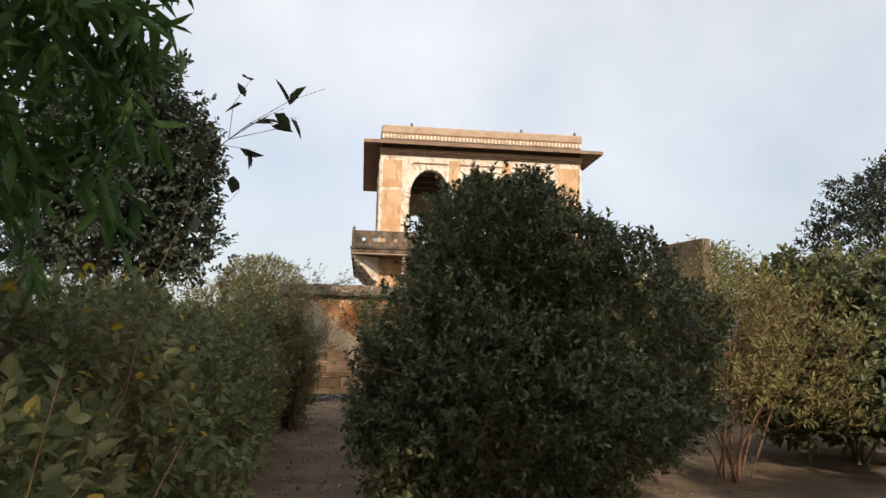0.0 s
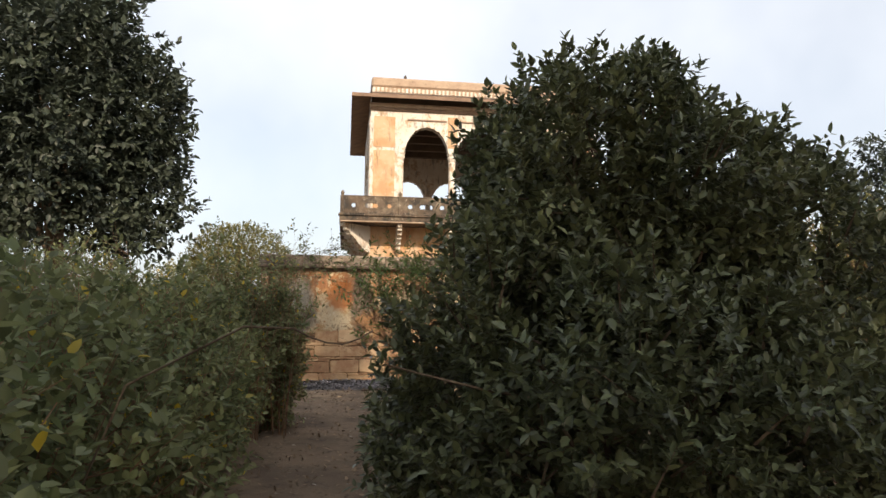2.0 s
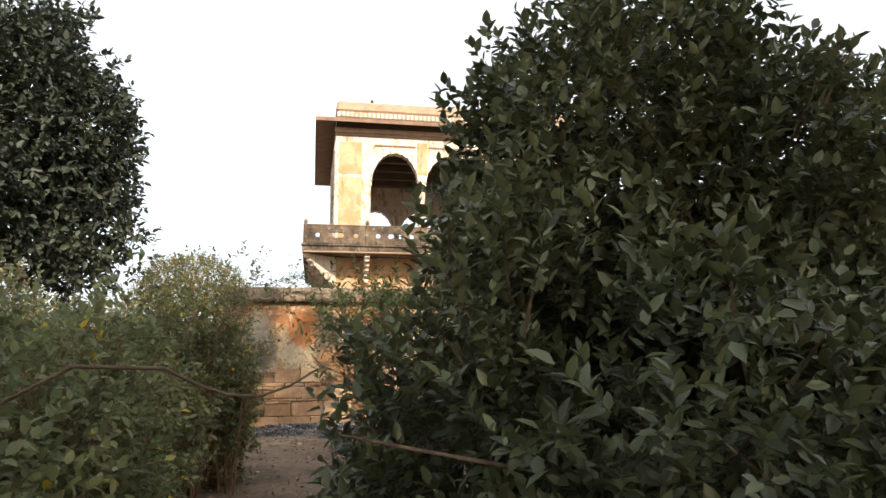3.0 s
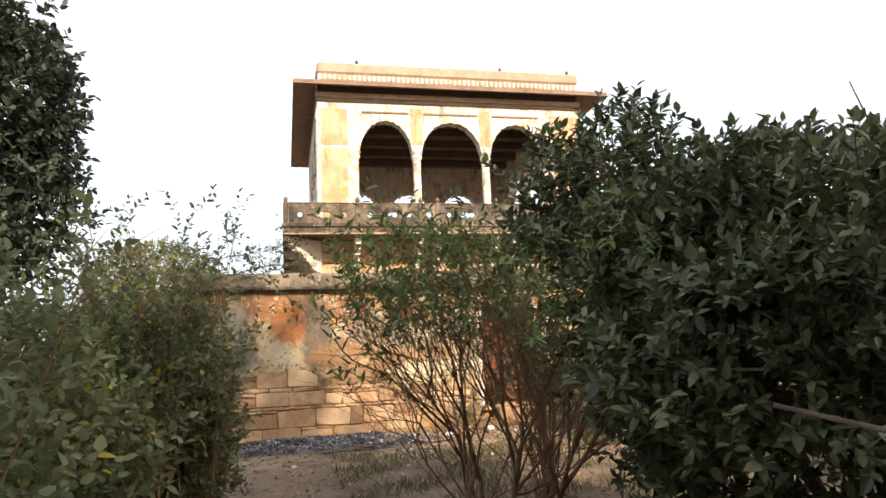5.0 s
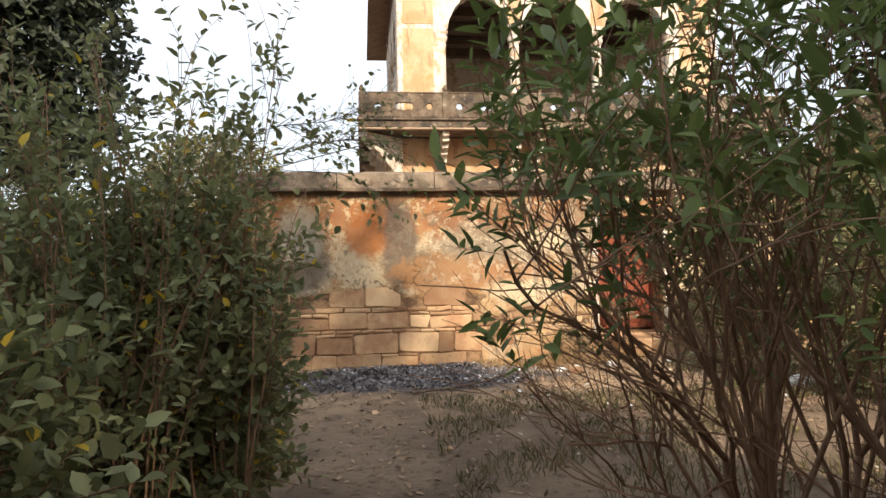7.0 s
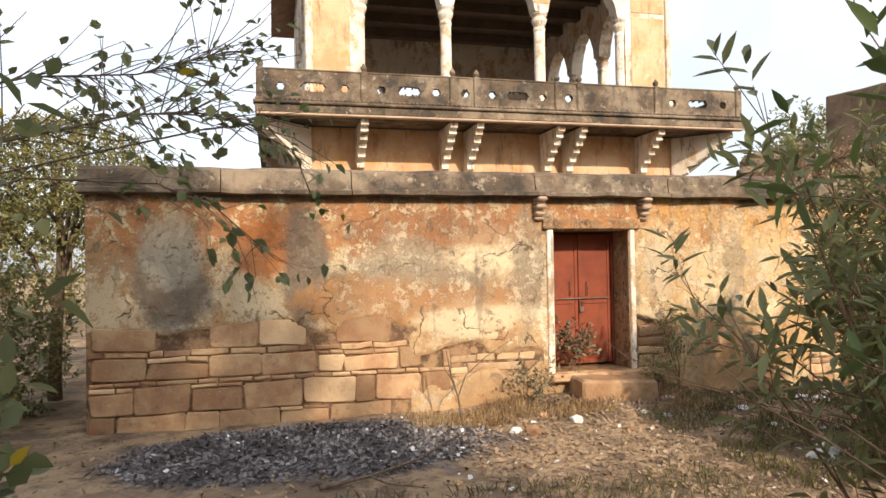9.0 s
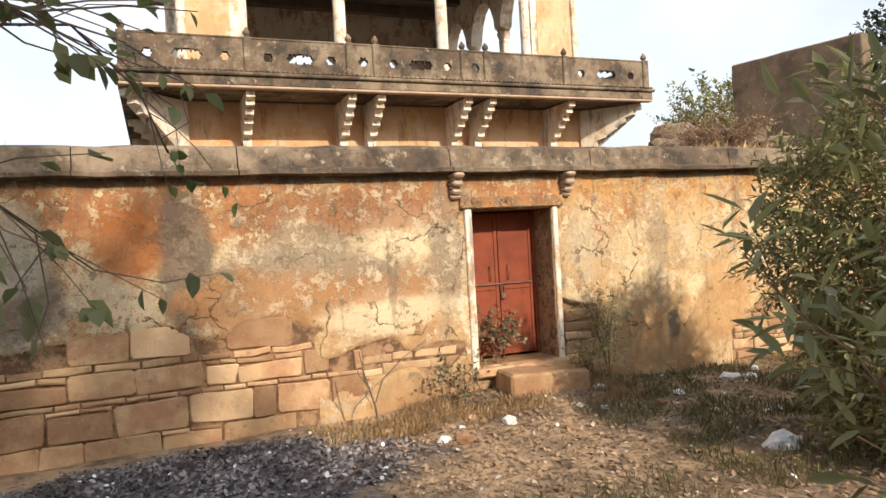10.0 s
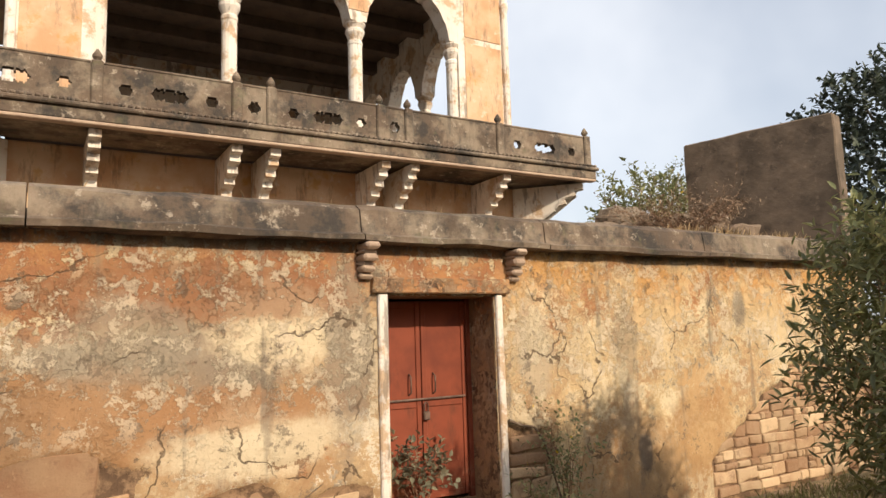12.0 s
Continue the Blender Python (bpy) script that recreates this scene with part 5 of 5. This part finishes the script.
def blades(name, label, n, area, height, mat, seed, z_of=ground_z, keep=None, lean=0.35, category="grass"):
    """Thin upright grass blades."""
    rng = np.random.default_rng(seed)
    x = rng.uniform(area[0], area[1], n)
    y = rng.uniform(area[2], area[3], n)
    ok = np.array([noise.noise((a * 1.4, b * 1.4, seed)) > -0.12 and (keep is None or keep(a, b)) for a, b in zip(x, y)])
    x, y = x[ok], y[ok]
    n = len(x)
    z = np.array([z_of(a, b) for a, b in zip(x, y)]) - 0.01
    ax = np.stack([rng.normal(0, lean, n), rng.normal(0, lean, n), np.ones(n)], 1)
    up = rng.normal(0, 1, (n, 3))
    v, f = leaves(np.stack([x, y, z], 1), ax, up, height * rng.uniform(0.35, 1.2, n), 0.035, 0.2, 0.3)
    return tagged(mesh_arrays(name, v, f, mat), label, category)


def in_ash(x, y):
    return ((x - 0.75) / 1.95) ** 2 + ((y - 14.7) / 1.05) ** 2 + 0.4 * noise.noise((x * 2, y * 2, 7)) < 1


scatter("fallen_leaves", "dry brown fallen leaves strewn over the path", "leaf litter", 9000, (-2.2, 4.5, -3, 15.8), 0.06, 0.5, LEAF_DRY, 101, keep=lambda x, y: not in_ash(x, y))
scatter("fallen_leaves", "dry leaves and scraps strewn before the door", "leaf litter", 12000, (2.2, 9.5, 11.5, 16.0), 0.05, 0.55, LEAF_DRY, 102)
scatter("ash_scraps", "grey ash and charred scraps of a rubbish fire", "ash", 9000, (-1.6, 3.1, 13.4, 15.95), 0.055, 0.6, ASH, 103, 0.015, 0.6, in_ash)
blades("dry_grass", "short straw-coloured dry grass along the wall", 8000, (1.9, 5.8, 15.0, 16.05), 0.11, GRASS_DRY, 104, keep=lambda x, y: not (4.1 < x < 5.3 and y > 15.45))
blades("green_grass", "short patchy green grass beside the bush", 17000, (4.6, 10.5, 12.2, 16.05), 0.12, GRASS_GREEN, 105, keep=lambda x, y: x > 5.6 or y < 15.0)
blades("green_grass", "patchy low grass at the path's edge", 11000, (0.8, 4.2, 6.0, 13.0), 0.11, GRASS_GREEN, 106)
blades("dry_grass", "dry straw tufts growing on the terrace edge", 5200, (8.0, 10.6, 16.3, 17.8), 0.26, GRASS_DRY, 107, lambda x, y: 3.17)
blades("dry_grass", "thin dry weeds growing on the terrace edge", 500, (1.5, 8.2, 16.35, 16.8), 0.22, GRASS_DRY, 108, lambda x, y: 3.17)

def crumpled(name, x, y, s, mat, seed, label, category, group, tall=0.45, z=None):
    bm = bmesh.new()
    bmesh.ops.create_icosphere(bm, subdivisions=2, radius=1)
    for v in bm.verts:
        k = 1 + 0.5 * noise.noise(v.co * 1.9 + Vector((seed, 0, 0))) + 0.22 * noise.noise(v.co * 5 + Vector((0, seed, 0)))
        v.co = Vector((v.co.x * k * s, v.co.y * k * s * 0.75, max(-0.15, v.co.z) * k * s * tall))
    ob = part(name, bm, mat)
    ob.matrix_world = pose(x, y, (ground_z(x, y) if z is None else z) + 0.01, 0, 0, seed * 77)
    return tagged(ob, label, category, group)


for i, (x, y, s) in enumerate(((3.78, 14.86, 0.10), (7.2, 15.3, 0.17), (7.45, 15.2, 0.12), (5.45, 12.95, 0.17), (4.72, 14.98, 0.07), (4.95, 14.85, 0.07), (2.97, 14.67, 0.07), (6.1, 15.0, 0.09), (6.3, 13.9, 0.06), (7.9, 15.6, 0.08), (5.35, 15.5, 0.08), (3.3, 15.0, 0.05), (5.9, 14.2, 0.05))):
    crumpled("plastic_scrap", x, y, s, PLASTIC, i + 1.3, "crumpled dirty white plastic scrap on the ground", "litter", "litter before the door", 0.4 + 0.3 * (i % 3 == 0))
for i, (x, y, s) in enumerate(((3.15, 14.6, 0.12), (3.5, 15.2, 0.09), (4.2, 14.4, 0.06), (2.6, 15.3, 0.07), (5.6, 14.7, 0.07), (0.3, 12.4, 0.05), (0.9, 10.9, 0.04), (1.9, 13.2, 0.05))):
    crumpled("loose_stone", x, y, s, STONE, i + 20.7, "small loose tan stone lying on the earth", "stone", "loose stones", 0.6)


def stick(name, pts, r, label, category="branch", sides=()):
    at = Vector(pts[0])
    ob = thing(name, at, label, category)
    st = Sticks()
    st.tube([Vector(p) - at for p in pts], r, r * 0.4, 6)
    raw("stem", st.v, st.f, BARK, ob, smooth=True)
    for sd in sides:
        st = Sticks()
        st.tube([Vector(p) - at for p in sd], r * 0.6, r * 0.25, 5)
        raw("side_twig", st.v, st.f, BARK, ob, smooth=True)
    return ob


def g(x, y, h=0.0):
    return (x, y, ground_z(x, y) + h)


stick("fallen_branch", (g(0.75, 13.3, 0.03), g(1.2, 13.5, 0.05), g(1.7, 13.9, 0.05), g(2.3, 14.6, 0.04)), 0.02, "long thin fallen branch lying on the ash", sides=((g(1.2, 13.5, 0.05), g(1.3, 13.2, 0.06), g(1.6, 13.1, 0.04)),))
stick("bent_stem", (g(-0.75, 1.5, -0.02), g(-0.7, 1.48, 0.8), g(-0.45, 1.4, 1.42), (0.0, 1.24, 1.66), (0.18, 1.2, 1.655), (0.24, 1.19, 1.625), (0.30, 1.18, 1.605), (0.36, 1.17, 1.6), (0.42, 1.17, 1.62), (0.47, 1.19, 1.65)), 0.0055, "bare bent grey stem sagging towards the path", "branch")
stick("bare_sapling", (g(2.55, 15.35, -0.02), g(2.5, 15.36, 0.3), g(2.42, 15.4, 0.6), g(2.38, 15.42, 0.85)), 0.014, "bare leafless sapling at the foot of the wall", "sapling", sides=((g(2.5, 15.36, 0.3), g(2.6, 15.38, 0.55), g(2.85, 15.4, 0.75), g(3.2, 15.42, 0.92)), (g(2.46, 15.38, 0.48), g(2.36, 15.4, 0.62), g(2.3, 15.4, 0.8))))


def weed(name, label, at, count, height, spread, leaf_len, leaf_w, mat, seed, z=None, category="weed", per=5):
    ob = shoots(name, label, at, count, height, spread, leaf_len, leaf_w, mat, TWIG, seed, per, 0.005, 0.2, 0.3, category=category, side=2)
    if z is not None:
        ob.location.z = z
    return ob


LEAF_WEED = leaf_material("pale_dusty_weed_leaf", (0.14, 0.135, 0.08), (0.21, 0.19, 0.12), 0.2, 0.8, 0.4)
weed("door_weed", "dusty broad-leaved weed growing against the door", (4.42, 16.3), 7, 0.58, 0.22, 0.07, 0.55, LEAF_WEED, 201, DOOR_B - 0.02)
weed("wall_weed", "small dry weed at the wall's foot", (3.62, 15.85), 6, 0.45, 0.2, 0.06, 0.5, LEAF_WEED, 202)
weed("wall_climber", "thin leafy weed standing beside the doorway", (5.75, 15.85), 9, 1.35, 0.35, 0.05, 0.5, LEAF_HEDGE, 203)
weed("wall_weed", "thin green weed beside the doorstep", (5.3, 15.65), 6, 0.5, 0.2, 0.05, 0.45, LEAF_GREEN, 204)
weed("terrace_weed", "thin weed growing out of the terrace rubble", (10.0, 18.2), 9, 1.6, 0.5, 0.06, 0.5, LEAF_HEDGE, 205, 3.2)
weed("terrace_weed", "dry reddish weed on the terrace rubble", (9.2, 17.3), 60, 0.85, 1.0, 0.05, 0.3, LEAF_DRY, 206, 3.2)


def climber_root(pts, r):
    at = Vector(pts[0])
    ob = thing("climber_root", at, "dry dark climber root clinging to the wall", "root")
    st = Sticks()
    st.tube([Vector(p) - at for p in pts], r, r * 0.5, 6)
    raw("stem", st.v, st.f, BARK, ob, smooth=True)


climber_root(((5.28, WALL - 0.02, 1.36), (5.42, WALL - 0.03, 1.30), (5.56, WALL - 0.03, 1.28), (5.68, WALL - 0.03, 1.12), (5.76, WALL - 0.03, 0.85), (5.85, WALL - 0.05, 0.55)), 0.016)


def leafy_branch(name, label, pts, r, n, leaf_len, leaf_w, mat, seed, foot=None):
    """A long overhanging branch with side twigs and single broad leaves, grown from a root in the shrubs."""
    rng = np.random.default_rng(seed)
    base = Vector(g(*foot)) if foot else Vector(pts[0])
    ob = thing(name, base, label, "branch")
    P = [np.array(Vector(p) - base) for p in pts]
    st = Sticks()
    run = ([np.zeros(3), (P[0] * 0.6 + np.array((0, 0, 0.2)))] if foot else []) + P
    st.tube(run, r, r * 0.3, 6)
    raw("stem", st.v, st.f, BARK, ob, smooth=True)
    pos, axs = [], []
    tw = Sticks()
    for i in range(n):
        k = rng.integers(0, len(P) - 1)
        u = rng.random()
        q = P[k] * (1 - u) + P[k + 1] * u
        d = (P[k + 1] - P[k]) / np.linalg.norm(P[k + 1] - P[k]) + rng.normal(0, 0.6, 3)
        e = q + d / np.linalg.norm(d) * rng.uniform(0.1, 0.4)
        tw.tube((q, (q + e) / 2 + rng.normal(0, 0.02, 3), e), r * 0.35, r * 0.15, 4)
        for j in range(rng.integers(1, 4)):
            pos.append(q + (e - q) * rng.uniform(0.5, 1))
            axs.append(d * 0.6 + rng.normal(0, 0.7, 3) - np.array((0, 0, 0.35)))
    raw("fine_branching", tw.v, tw.f, BARK, ob, kind="stuff")
    m = len(pos)
    v, f = leaves(np.array(pos), np.array(axs), rng.normal(0, 0.5, (m, 3)) + np.array((0, 0, 1.0)), leaf_len * rng.uniform(0.6, 1.2, m), leaf_w, 0.3, 0.2)
    mesh_arrays("foliage", v, f, mat, ob)


leafy_branch("overhanging_branch", "thin grey branch with a few broad leaves over the path", ((-0.9, 9.55, 2.3), (-0.4, 9.6, 2.45), (-0.05, 9.75, 2.58), (0.13, 9.85, 2.62), (0.34, 9.95, 2.6)), 0.008, 75, 0.05, 0.7, LEAF_HEDGE, 301, (-1.5, 9.5))
leafy_branch("overhanging_branch", "thin branch with heart-shaped leaves over the path", ((-0.9, 9.5, 2.1), (-0.3, 9.6, 2.36), (0.04, 9.7, 2.36), (0.2, 9.8, 2.3), (0.4, 9.9, 2.12)), 0.006, 34, 0.05, 0.7, LEAF_HEDGE, 302, (-1.4, 9.4))
leafy_branch("overhanging_branch", "thin twiggy branch against the sky", ((-0.9, 9.7, 2.5), (-0.35, 9.8, 2.7), (-0.05, 9.9, 2.75), (0.24, 9.95, 2.86)), 0.007, 80, 0.045, 0.65, LEAF_HEDGE, 303, (-1.6, 9.7))
leafy_branch("overhanging_branch", "slender leaf-tipped branch before the balcony", ((-0.5, 9.9, 2.4), (0.15, 10.05, 2.6), (0.36, 10.2, 2.66), (0.49, 10.4, 2.56), (0.55, 10.5, 2.42)), 0.006, 9, 0.05, 0.7, LEAF_FRESH, 305, (-1.3, 9.8))
leafy_branch("leafy_shoot", "single slender shoot with pointed dark leaves", ((-0.2, -1.2, 1.85), (-0.12, -1.2, 2.05), (-0.06, -1.2, 2.25), (0.02, -1.2, 2.4), (0.13, -1.2, 2.5)), 0.005, 11, 0.1, 0.5, LEAF_TREE, 304, (-0.5, -0.9))


def stalks(name, label, x, y, n, seed):
    rng = np.random.default_rng(seed)
    ob = thing(name, g(x, y), label, "grass")
    st = Sticks()
    for i in range(n):
        a = rng.uniform(-0.8, 0.8)
        h = rng.uniform(0.9, 1.7)
        f = np.array((rng.normal(0, 0.25), rng.normal(0, 0.3), 0))
        tip = f + np.array((math.sin(a) * 0.8 + 0.1, rng.normal(0, 0.3), h))
        st.tube((f, f * 0.5 + tip * 0.5 + np.array((0, 0, 0.15)), tip), 0.0028, 0.001, 3)
    raw("stalk", st.v, st.f, GRASS_DRY, ob, kind="stuff")


stalks("dry_stalks", "thin dry grass stalks standing among the shrubs", -0.6, -2.35, 40, 401)
stalks("dry_stalks", "thin dry grass stalks standing among the shrubs", -0.9, -1.2, 30, 402)

scatter("paper_scraps", "small pale scraps of paper and plastic on the ground", "litter", 150, (1.5, 9.0, 12.0, 15.9), 0.06, 0.7, PLASTIC, 111, 0.02, 0.5)
